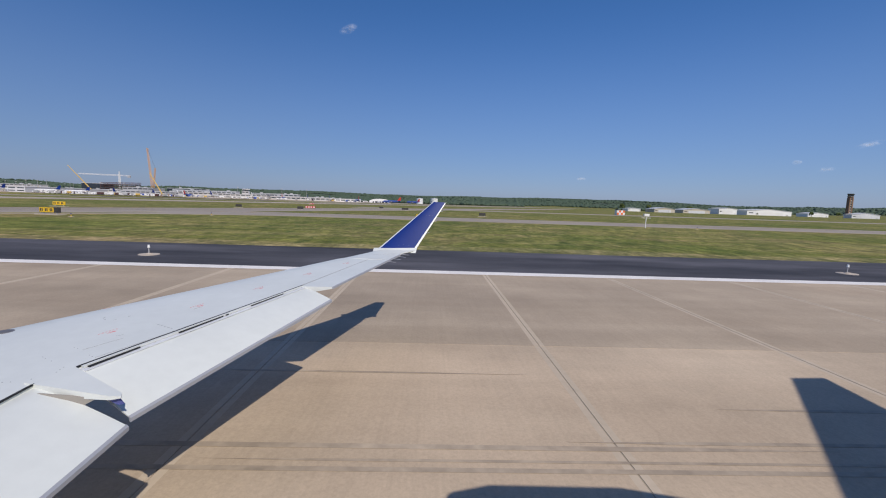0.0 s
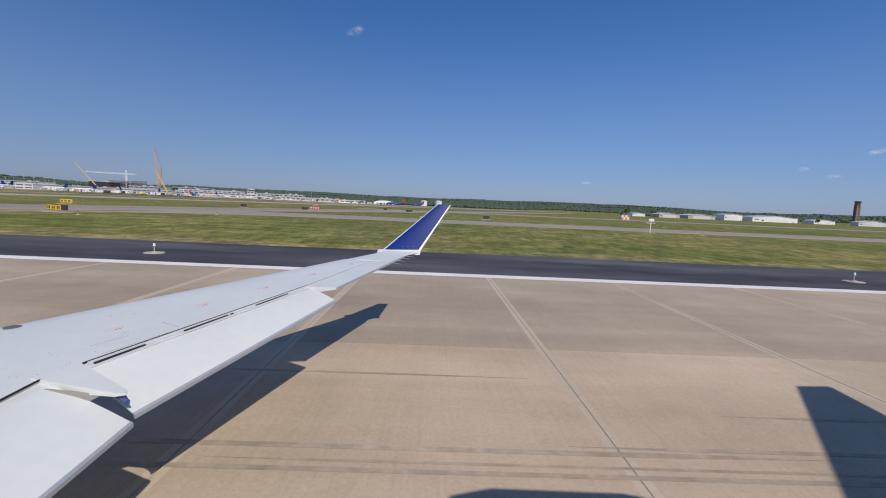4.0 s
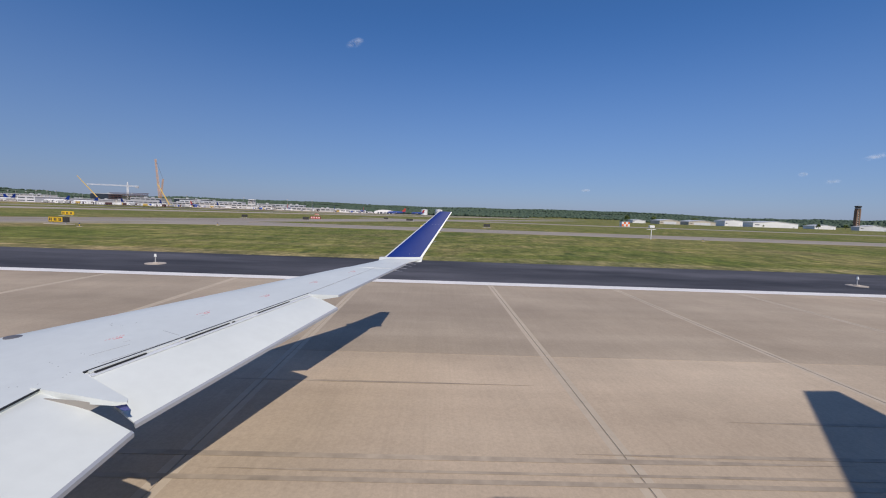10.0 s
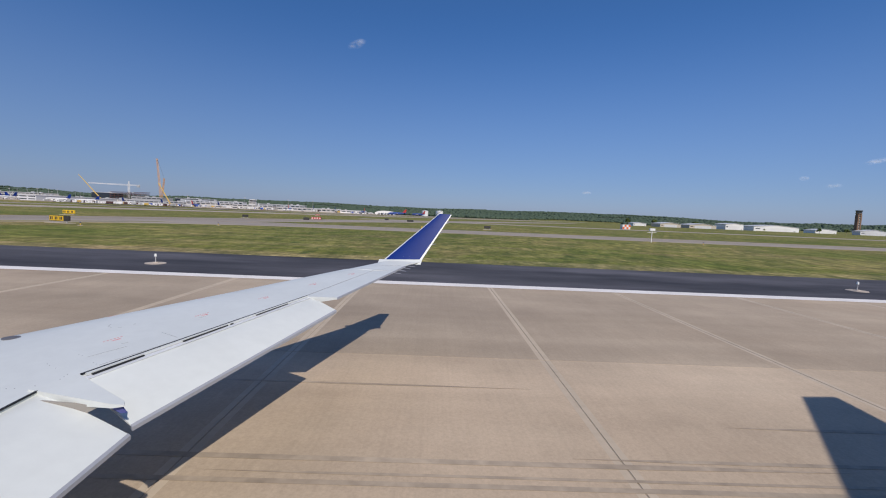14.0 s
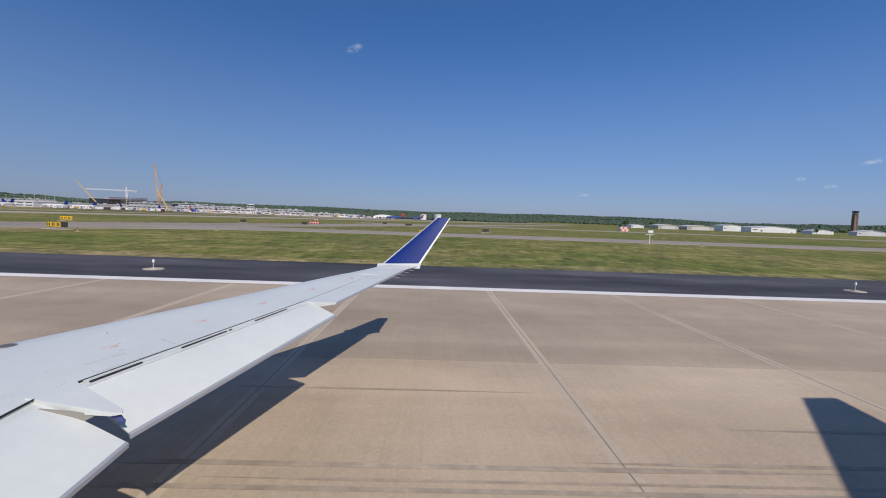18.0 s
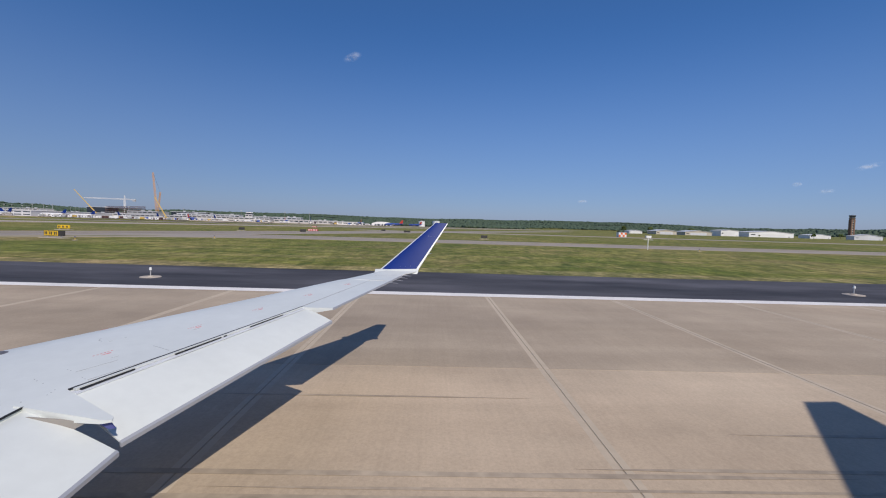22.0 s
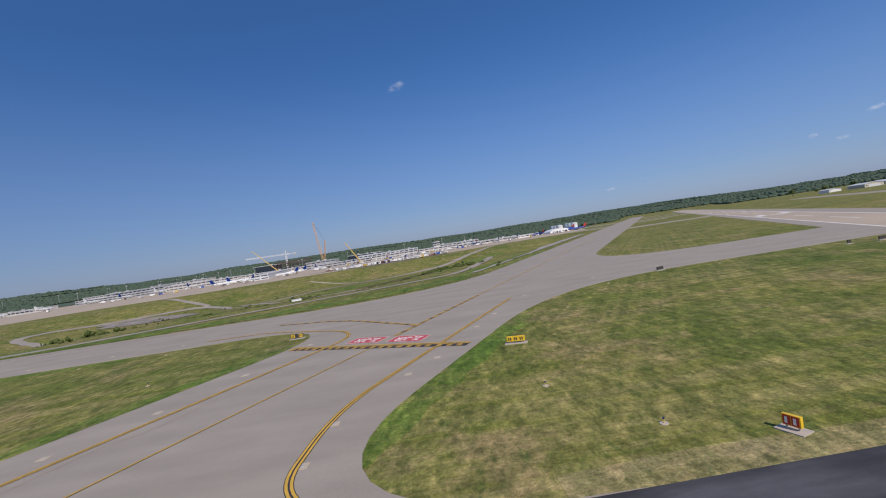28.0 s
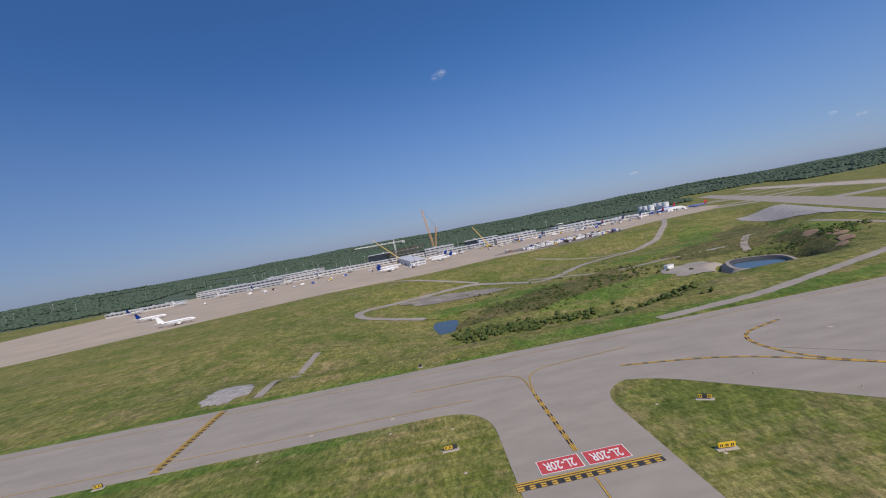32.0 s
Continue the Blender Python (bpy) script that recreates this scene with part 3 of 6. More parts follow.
flap("outboard_flap", (-3.195, 5.150, 1.797), (-2.01, 8.28, 1.998), (-1.535, 8.08, 1.853), (-2.55, 4.85, 1.52), 0.16, "white outboard flap, lowered, with a dark slot ahead of it")
flap("inboard_flap", (-3.325, 0.95, 1.512), (-3.315, 4.87, 1.778), (-2.46, 4.69, 1.53), (-2.46, 0.92, 1.232), 0.18, "white inboard flap, lowered")
# shade between wing and flaps painted as near-black strips, bright spoiler lip between them
M_CAP = worn("dark_grey_cap", (0.13, 0.13, 0.14), 0.5, 0.1)


def strip_mesh(a, b, w, h, wide_end=None):
    """A thin bar from a to b, w wide and h deep."""
    a, b = Vector(a), Vector(b)
    d = (b - a).normalized()
    s = Vector((d.y, -d.x, 0)).normalized()
    w2 = w if wide_end is None else wide_end
    rows = [[tuple(a), tuple(a + s * w), tuple(a + s * w + Vector((0, 0, -h))), tuple(a + Vector((0, 0, -h)))],
            [tuple(b), tuple(b + s * w2), tuple(b + s * w2 + Vector((0, 0, -h))), tuple(b + Vector((0, 0, -h)))]]
    return loft(bmesh.new(), rows, smooth=False)


def strip(name, a, b, w, h, mat, parent, label="", wide_end=None):
    return part(name, strip_mesh(a, b, w, h, wide_end), mat, parent, label)


def on_wing(x, y, up=0.016):
    return (x, y, wing_z(y) + up)


def on_skin(x, y, up=0.002):
    """A point just over the wing's upper skin."""
    back = -2.094 + 0.33 * (y - 8.25) if 8.25 < y < 10.65 else te(y)
    f = min(1.0, max(0.0, (x - le(y)) / (back - le(y))))
    for (f0, h0), (f1, h1) in zip(TOP, TOP[1:]):
        if f <= f1:
            return (x, y, wing_z(y) + h0 + (h1 - h0) * (f - f0) / (f1 - f0) + up)
    return on_wing(x, y, up)


strip("slot_floor", on_wing(-3.246, 5.205, -0.014), on_wing(-2.06, 8.29, -0.014), 0.11, 0.012, M_SKIN_GREY, jet, "pale floor of the flap slot", 0.07)
# dark strips laid on the skin in place of the slots' own shade
slot = strip("flap_slot", on_wing(-3.250, 5.195, 0.012), on_wing(-2.06, 8.30, 0.012), 0.022, 0.014, M_SLOT_SHADE, jet, "dark strip painted as the shaded slot ahead of the outboard flap", 0.014)
strip("slot_lip", on_wing(-3.218, 5.215, 0.010), on_wing(-2.05, 8.28, 0.010), 0.036, 0.02, M_SKIN, slot, "", 0.018)
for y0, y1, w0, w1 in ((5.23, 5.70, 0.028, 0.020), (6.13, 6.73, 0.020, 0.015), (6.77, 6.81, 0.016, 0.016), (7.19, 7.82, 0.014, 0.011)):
    strip("slot_gap_shade", on_wing(-3.34 + 0.372 * (y0 - 4.9) + 0.045, y0, 0.002), on_wing(-3.34 + 0.372 * (y1 - 4.9) + 0.042, y1, 0.002), w0, 0.012, M_SLOT_SHADE, slot, "", w1)
strip("flap_slot", on_wing(-3.36, 1.5, 0.010), on_wing(-3.345, 4.86, 0.010), 0.030, 0.014, M_SLOT_SHADE, jet, "dark strip painted as the shaded slot ahead of the inboard flap", 0.014)
# flap track fairing: a flat pointed plate that carries the wing skin on between the two flaps
top = [(-3.42, 4.86), (-3.262, 5.20), (-2.56, 4.80), (-2.53, 4.745), (-2.62, 4.735)]
bm = bmesh.new()
up_ring = [bm.verts.new(on_wing(x, y, 0.014 - 0.05 * (x + 3.42))) for x, y in top]
low_ring = [bm.verts.new((x, y, wing_z(y) - 0.004 - 0.05 * (x + 3.42) - 0.10 * max(0.0, min(1.0, (-2.55 - x) / 0.4)))) for x, y in top]
bm.faces.new(up_ring)
bm.faces.new(low_ring[::-1])
for i in range(5):
    bm.faces.new((low_ring[i], low_ring[(i + 1) % 5], up_ring[(i + 1) % 5], up_ring[i]))
bmesh.ops.recalc_face_normals(bm, faces=bm.faces)
M_CAVITY = worn("grey_beige_primer", (0.30, 0.28, 0.25), 0.7, 0.08)
fairing = part("flap_track_fairing", bm, M_SKIN, jet, "pointed white fairing plate between the flaps")
part("fairing_wall", loft(bmesh.new(), [[(-3.34, y, 1.755), (-2.74, y, 1.722), (-2.86, y, 1.655), (-3.00, y, 1.66)] for y in (4.772, 4.788)], smooth=False), M_CAVITY, fairing, "beige inner side of the fairing")
part("blue_bracket", loft(bmesh.new(), [[(-2.70, y, 1.718), (-2.565, y, 1.712), (-2.535, y, 1.668), (-2.58, y, 1.662)] for y in (4.776, 4.79)], smooth=False), worn("blue_primer", (0.07, 0.08, 0.24), 0.7), fairing, "blue primed bracket")
# panel lines, rivets and stencils on the upper skin
PL = [((-3.49, 5.58), (-3.31, 5.91)), ((-3.24, 5.41), (-2.95, 6.05)), ((-3.42, 5.96), (-3.38, 6.02)), ((-3.22, 6.36), (-2.96, 6.23)), ((-3.10, 6.95), (-3.04, 7.06)),
      ((-3.96, 6.55), (-3.95, 6.50)), ((-3.94, 6.48), (-3.88, 6.45)), ((-3.80, 6.45), (-3.77, 6.47)), ((-3.71, 6.58), (-3.70, 6.61))]
for a, b in PL:
    strip("panel_joint", on_skin(*a), on_skin(*b), 0.003, 0.004, M_PANEL, jet)
strip("panel_joint", on_skin(-2.094, 8.27), on_skin(-1.305, 10.645), 0.010, 0.01, M_STEEL, jet)
strip("panel_joint", on_skin(-1.30, 10.66), on_skin(-0.86, 10.66), 0.008, 0.01, M_STEEL, jet)
strip("panel_joint", on_skin(-1.25, 11.16), on_skin(-0.76, 11.36), 0.007, 0.008, M_PANEL, jet)
for k, (x, y) in enumerate(((-3.60, 6.08), (-3.14, 7.09), (-2.69, 8.06), (-2.21, 9.11), (-1.71, 10.16))):
    far = 1 + 0.06 * k
    for j in range(6):
        q = -0.09 + 0.034 * j
        strip("stencil_mark", on_skin(x + 0.42 * q, y + q), on_skin(x + 0.42 * (q + 0.018), y + q + 0.018), (0.006 + 0.003 * (j % 2)) * far, 0.004, M_PLACARD, jet)
    strip("stencil_arrow", on_skin(x + 0.030, y - 0.055), on_skin(x + 0.062, y + 0.03), 0.002, 0.004, M_PLACARD, jet, "", 0.022 * far)
for a, b in (((-4.27, 6.93), (-4.22, 7.01)), ((-3.66, 7.95), (-3.60, 8.04))):
    strip("stencil_mark", on_skin(*a), on_skin(*b), 0.010, 0.004, M_PLACARD, jet)
RIVETS = [(-3.72, 5.39), (-3.67, 5.36), (-3.57, 5.31), (-3.44, 4.95), (-3.40, 4.93), (-3.36, 4.95), (-3.345, 4.99), (-3.342, 5.04), (-3.342, 5.09), (-3.35, 5.14), (-3.36, 5.19), (-3.33, 5.46), (-3.28, 5.43), (-3.61, 5.63), (-3.56, 5.61), (-3.62, 4.88), (-3.56, 4.89)]
for x, y in RIVETS:
    part("rivet", tubed(on_skin(x, y, -0.005), on_skin(x, y, 0.002), 0.005, n=6), M_PANEL, jet)
cap = part("fuel_cap", tubed(on_wing(-4.675, 6.03, -0.03), on_wing(-4.675, 6.03, 0.006), 0.085, 0.08, 24), M_CAP, jet, "round dark grey fuel cap")
part("cap_ring", tubed(on_wing(-4.675, 6.03, -0.03), on_wing(-4.675, 6.03, 0.009), 0.05, 0.045, 20), M_CAP, cap)
for y in (10.55, 10.85, 11.15, 11.42):
    part("static_wick", tubed((te(y) - 0.02, y, wing_z(y) - 0.01), (te(y) + 0.20, y - 0.02, wing_z(y) - 0.03), 0.007, 0.003, 6), M_EDGE, jet, "thin static discharger on the wing's rear edge")

# fuselage, engine and tail: they stand behind the window and throw their shade on the slabs
def hull(stations, squash=1.0, n=24):
    return loft(bmesh.new(), [[(x, y + r * math.cos(2 * math.pi * i / n) * squash, z + r * math.sin(2 * math.pi * i / n)) for i in range(n)] for x, y, z, r in stations])


part("fuselage", hull([(-24, -0.16, 2.1, 0.05), (-23.4, -0.16, 2.2, 0.5), (-22, -0.16, 2.4, 1.0), (-19.5, -0.16, 2.55, 1.25), (2.0, -0.16, 2.55, 1.25), (6, -0.16, 2.8, 1.0), (11.5, -0.16, 3.3, 0.25)]), M_SKIN, jet, "white fuselage")
eng = part("engine", hull([(2.25, 2.15, 3.18, 0.52), (2.3, 2.15, 3.18, 0.62), (2.8, 2.15, 3.18, 0.72), (4.4, 2.15, 3.18, 0.70), (5.6, 2.15, 3.2, 0.45)]), M_SKIN, jet, "white rear engine nacelle")
part("engine_pylon", boxed(2.9, 5.0, 0.8, 1.6, 2.95, 3.15, bevel=0.04), M_SKIN, eng)
part("vertical_tail", loft(bmesh.new(), [[(4.5, -0.26, 3.5), (9.6, -0.26, 3.5), (9.6, -0.06, 3.5), (4.5, -0.06, 3.5)], [(8.2, -0.22, 5.6), (11.2, -0.22, 5.6), (11.2, -0.10, 5.6), (8.2, -0.10, 5.6)]], smooth=False), M_BLUE, jet, "dark blue tail fin")
part("tailplane", loft(bmesh.new(), [[(10.72, s * 4.35 - 0.0, 5.60), (11.45, s * 4.4, 5.60), (11.45, s * 4.4, 5.66), (10.72, s * 4.35, 5.66)] if j else [(8.0, s * 0.2, 5.55), (10.9, s * 0.2, 5.55), (10.9, s * 0.2, 5.75), (8.0, s * 0.2, 5.75)] for s in (1,) for j in (0, 1)], smooth=False), M_SKIN, jet, "white swept tailplane")
for name, x, y in (("main_gear", -3.7, 1.5), ("nose_gear", -20.0, -0.16)):
    g = part(name, tubed((x, y, 0.4), (x, y, 1.6), 0.09), M_STEEL, jet, "landing gear leg with two wheels")
    for s in (-0.24, 0.10):
        w = part("wheel", tubed((x, y + s, 0.40), (x, y + s + 0.16, 0.40), 0.37, n=24), M_RUBBER, g, "black rubber tyre")


# ---- painted markings ----
def band(name, line, width, z, mat, parent=None, shift=0.0, dash=None, label="", category="marking"):
    ob = part(name, stripe(bmesh.new(), line, width, z, z, shift, dash), mat, parent)
    if parent is None:
        tagged(ob, label, category, kind="structure")
    return ob


def yellow_line(line, width=0.23, z=0.05, edge=0.07, label="yellow taxiway line with black borders"):
    """A yellow line between black borders."""
    t = thing("taxiway_line", label=label, category="marking", kind="structure")
    band("black_border", line, width + 2 * edge, z, M_BLACK, t)
    band("yellow_stripe", line, width, z + 0.014, M_YELLOW, t)
    return t


def double_line(line, z=0.05):
    t = thing("taxiway_edge_line", label="double yellow taxiway line with black borders", category="marking", kind="structure")
    band("black_border", line, 0.78, z, M_BLACK, t)
    for s in (-0.20, 0.20):
        band("yellow_stripe", line, 0.24, z + 0.014, M_YELLOW, t, s)
    return t


def lead_on(line, z=0.05):
    """The enhanced centre line near a hold line: a stripe with short dashes on both sides."""
    t = thing("enhanced_centre_line", label="yellow centre line flanked by short dashes on black", category="marking", kind="structure")
    band("black_border", line, 0.90, z, M_BLACK, t)
    band("yellow_stripe", line, 0.20, z + 0.014, M_YELLOW, t)
    for s in (-0.31, 0.31):
        band("yellow_dashes", line, 0.20, z + 0.014, M_YELLOW, t, s, (2.4, 1.6))
    return t


def hold_line(a, b, z=0.075, k=1.0):
    """Two solid and two dashed stripes; the dashes lie on the right of the way from a to b."""
    t = thing("hold_line", label="runway hold line of two solid and two dashed yellow stripes", category="marking", kind="structure")
    band("black_border", [a, b], 2.3 * k, z, M_BLACK, t)
    for j in (0, 1):
        band("solid_stripe", [a, b], 0.33 * k, z + 0.014, M_YELLOW, t, (0.92 - 0.58 * j) * k)
        band("dashed_stripe", [a, b], 0.40 * k, z + 0.014, M_YELLOW, t, (-0.30 - 0.60 * j) * k, (0.95, 0.95))
    return t


def letters(text, size):
    """Lettering as a mesh, centred, lying flat."""
    cu = bpy.data.curves.new("lettering", "FONT")
    cu.body, cu.size, cu.align_x, cu.align_y, cu.resolution_u = text, size * SC, "CENTER", "CENTER", 3
    cu.offset = 0.02 * size * SC
    tmp = bpy.data.objects.new("lettering", cu)
    scene.collection.objects.link(tmp)
    me = bpy.data.meshes.new_from_object(tmp.evaluated_get(bpy.context.evaluated_depsgraph_get()))
    bpy.data.objects.remove(tmp)
    return me


RW_TEXT = letters("2L-20R", 3.5)
RW_TEXT.materials.clear()
RW_TEXT.materials.append(M_WHITE)


def red_sign(at, turn, w=8.4, h=3.9, z=0.09):
    """A painted holding sign; turn: degrees by which its letters are turned."""
    t = thing("painted_runway_sign", (at[0], at[1], 0), turn, "red painted holding sign with white runway numbers", "marking", kind="structure")
    part("white_border", slab(bmesh.new(), [(-w / 2 - 0.15, -h / 2 - 0.15), (w / 2 + 0.15, -h / 2 - 0.15), (w / 2 + 0.15, h / 2 + 0.15), (-w / 2 - 0.15, h / 2 + 0.15)], z - 0.01, z), M_WHITE, t)
    part("red_field", slab(bmesh.new(), [(-w / 2, -h / 2), (w / 2, -h / 2), (w / 2, h / 2), (-w / 2, h / 2)], z - 0.005, z + 0.014), M_RED, t)
    ob = new("lettering", RW_TEXT)
    ob.parent = t
    ob.location = (0, 0, (z + 0.032) * SC)
    ob.scale = (0.074 * w, 1.0, 1.0)
    return t


a31 = math.degrees(math.atan2(U31.y, U31.x))
hold_line(at31(-19.5, 0), at31(18.5, 0))
red_sign(at31(-4.6, 4.6), a31 + 90, 7.0)
red_sign(at31(4.6, 4.6), a31 + 90, 7.0)
yellow_line([at31(0, -62), at31(0, -1.2)])
lead_on([at31(0, 7.2), at31(0, 52)])
yellow_line([at31(0, 52), at31(0, 500)], 0.3, 0.05, 0.05)
double_line(curve_pts([at31(-11, -62), at31(-11, 14), (-440, 121), (-456, 122)], 13))
double_line(curve_pts([(-400, 33), (-410, 38), at31(13.5, -26), at31(12.5, 42)], 12))
lead_on(curve_pts([at31(0, 16), (-420, 122), (-440, 131)], 14), 0.056)
yellow_line([(-640, 121.5), (-1400, 121.5)], 0.2, 0.05, 0.03)
yellow_line([(-470, 149), (-1400, 149)], 0.18, 0.05, 0.03)
hold_line((-557.5, 79.5), (-538.5, 98.5))
red_sign((-556.3, 90.2), 225, 7.0)
red_sign((-549.2, 97.3), 225, 7.0)
yellow_line([(-496, 33), (-547, 87)], 0.14, 0.05, 0.12)
lead_on(curve_pts([(-553, 93.5), (-566, 108), (-566, 128), (-548, 134)], 14))
lead_on(curve_pts([(-553, 93.5), (-575, 116), (-600, 124)], 12), 0.056)
hold_line((-637.5, 82.4), (-613, 82.4))
red_sign((-629.0, 86.4), 180, 7.2)
red_sign((-620.8, 86.4), 180, 7.2)
yellow_line([(-625, 33), (-625, 81)])
lead_on([(-625, 89.5), (-625, 117)])
yellow_line(curve_pts([(-625, 117), (-625, 134), (-655, 135)], 18), 0.22, 0.06, 0.06)
yellow_line(curve_pts([(-625, 117), (-623, 134), (-592, 137)], 18), 0.22, 0.064, 0.06)
hold_line((-716, 117), (-716, 153))
hold_line((-208, 21.8), (-208, -21.8), 0.06, 1.35)
yellow_line(curve_pts([(-132.4, -4.0), (-128.2, 8.2), (-121.6, 22.4), (-88.1, 89), (260, 806)], 9), 0.29, 0.06, 0.15, "yellow lead-off line with black borders across the runway")
double_line([(-132.4, 23.2), (-126.8, 34.4), (-62, 168)])
yellow_line([(-70, 98), (1480, 98)], 0.3, 0.05, 0.05)
band("edge_line", [at31(113.2, 8), at31(113.2, 1880)], 0.95, 0.045, M_WHITE, label="white edge line of the angled runway")
band("edge_line", [at31(137, 30), at31(137, 1880)], 0.95, 0.045, M_WHITE, label="white edge line of the angled runway")
band("centre_line", [at31(125, 60), at31(125, 1880)], 0.6, 0.045, M_WHITE, dash=(36, 24), label="dashed white centre line of the angled runway")
for i in range(6):
    for s in (-1, 1):
        band("touchdown_bar", [at31(125 + s * 7, 320 + 150 * i), at31(125 + s * 7, 343 + 150 * i)], 1.5 if i else 4.6, 0.045, M_WHITE, label="white touchdown bar of the angled runway")
band("old_crack", curve_pts([(-427, 67), (-431, 58), (-434, 56), (-441, 40)], 2), 0.12, 0.036, M_CRACK, label="dark sealed crack in the taxiway", category="crack")
rng = random.Random(5)
for off, a, b in ((-7.6, 10, 44), (-3.6, 12, 62), (4.0, 9, 60), (8.4, 12, 58), (4.4, 64, 120), (-4.2, 66, 130)):
    line = [(-116.5 + 0.447 * t + 0.894 * w, 32.5 + 0.894 * t - 0.447 * w) for t, w in [(a + 2 * k, off + rng.uniform(-0.22, 0.22)) for k in range((b - a) // 2)]]
    band("old_crack", line, 0.17, 0.034, M_TAR, label="dark sealed crack in the taxiway", category="crack")
band("old_crack", [(-125.0 + 2.4 * k, 37.6 + rng.uniform(-0.2, 0.2)) for k in range(9)], 0.10, 0.0345, M_TAR, label="thin dark crack across the taxiway", category="crack")


def light_pad(x, y):
    t = thing("taxiway_light", (x, y, 0.035), label="flush taxiway light on a pale square patch", category="light", group="taxiway lights")
    part("patch", slab(bmesh.new(), [(-0.5, -0.5), (0.5, -0.5), (0.5, 0.5), (-0.5, 0.5)], -0.03, 0.012), M_SEAL, t)
    part("fitting", tubed((0, 0, 0), (0, 0, 0.05), 0.2, 0.14, 12), M_STEEL, t)
    return t


pad = light_pad(-445, 45)
for x, y in ((-440, 55), (-434, 65), (-428, 78), (-422, 95), (-406, 36), (-409, 43), (-408, 51), (-401, 64), (-397, 70), (-394, 77), (-389, 87), (-384, 97), (-373, 116), (-462, 122), (-480, 122), (-500, 121), (-520, 120), (-545, 121), (-660, 120), (-680, 120), (-350, 129), (-330, 131)):
    copy_thing(pad, place((x, y, 0.035)))


# ---- runway furniture ----
M_LENS = worn("clear_lamp_glass", (0.75, 0.76, 0.72), 0.15, 0.05)
M_PALE = worn("pale_concrete_pad", (0.46, 0.40, 0.33), 0.85, 0.08)


def edge_light(x, y):
    t = thing("runway_edge_light", (x, y, 0.0), label="raised runway edge light on a round concrete pad", category="light", group="runway edge lights")
    part("pad", tubed((0, 0, -0.1), (0, 0, 0.03), 0.56, 0.53, 24), M_PALE, t)
    part("base_plate", tubed((0, 0, 0.03), (0, 0, 0.08), 0.17, 0.15, 14), M_PALE, t)
    part("stem", tubed((0, 0, 0.08), (0, 0, 0.40), 0.028, n=8), M_STEEL, t)
    part("lamp", tubed((0, 0, 0.40), (0, 0, 0.56), 0.075, 0.05, 12), M_LENS, t)
    return t


def blue_light(x, y):
    t = thing("taxiway_edge_light", (x, y, 0.0), label="small raised taxiway edge light in the grass", category="light", group="taxiway edge lights")
    part("base_plate", tubed((0, 0, -0.06), (0, 0, 0.03), 0.35, 0.33, 14), M_PALE, t)
    part("stem", tubed((0, 0, 0.03), (0, 0, 0.34), 0.04, n=8), M_SIGNY, t)
    part("lamp", tubed((0, 0, 0.34), (0, 0, 0.50), 0.08, 0.05, 10), M_BLUE, t)
    return t


lamp = edge_light(4.2, 26.2)
for x in [4.2 + 48.7 * k for k in range(1, 25)] + [-37.0, -85.6, -134.3, -181.4] + [-230.1 - 48.7 * k for k in range(10)]:
    if not any(abs(x - c) < w for c, w in ((-431, 30), (-501, 30), (-624, 26))):
        copy_thing(lamp, place((x, 26.2, 0)))
blue = blue_light(-140, 36)
for x, y in ((-150, 48), (-90, 40), (-70, 62), (-60, 80), (-380, 40), (-386, 52), (-370, 92), (-352, 114), (-320, 118), (-295, 118), (-460, 111), (-480, 111), (-505, 110), (-455, 60), (-446, 82), (-530, 106), (-512, 64), (-522, 78), (-580, 104), (-570, 90), (-604, 80), (-604, 100), (-645, 90), (-646, 108), (-660, 112), (-690, 112), (-600, 158), (-640, 158), (-680, 158), (-540, 158), (-480, 158), (-20, 82), (30, 82), (90, 82)):
    copy_thing(blue, place((x, y, -0.04)))


def guide_sign(x, y, turn, panels, h=0.66, z=0.0, label="lit guidance sign with yellow and black panels", wide=0.85):
    """A taxiway guidance sign: a row of panels (y, b or r) in a frame on a slab; its face looks along -y before the turn."""
    w = wide * len(panels)
    t = thing("guidance_sign", (x, y, z), turn, label, "sign")
    part("slab", boxed(-w / 2 - 0.4, w / 2 + 0.4, -0.6, 0.6, -0.12, 0.05), M_PALE, t)
    for s in (-1, 1):
        part("leg", boxed(s * w * 0.36 - 0.05, s * w * 0.36 + 0.05, -0.05, 0.05, 0.05, 0.30), M_STEEL, t)
    part("housing", boxed(-w / 2 - 0.06, w / 2 + 0.06, -0.14, 0.14, 0.28, 0.40 + h, bevel=0.02), M_SIGNY if panels in ("yyy", "rr") else M_BLACK, t)
    for k, c in enumerate(panels):
        x0 = -w / 2 + wide * k
        face = part("panel", boxed(x0 + 0.03, x0 + wide - 0.03, -0.165, -0.13, 0.33, 0.36 + h), {"y": M_SIGNY, "b": M_BLACK, "r": M_SIGNR}[c], t)
        if c != "b" or (k == 0 and set(panels) != {"b"}):
            ink = {"y": M_BLACK, "b": M_SIGNY, "r": M_WHITE}[c]
            for j in range(2 if wide > 0.8 else 1):
                part("legend_bar", boxed(x0 + 0.16 + 0.28 * j, x0 + 0.34 + 0.28 * j, -0.18, -0.16, 0.45, 0.24 + h), ink, face)
    return t


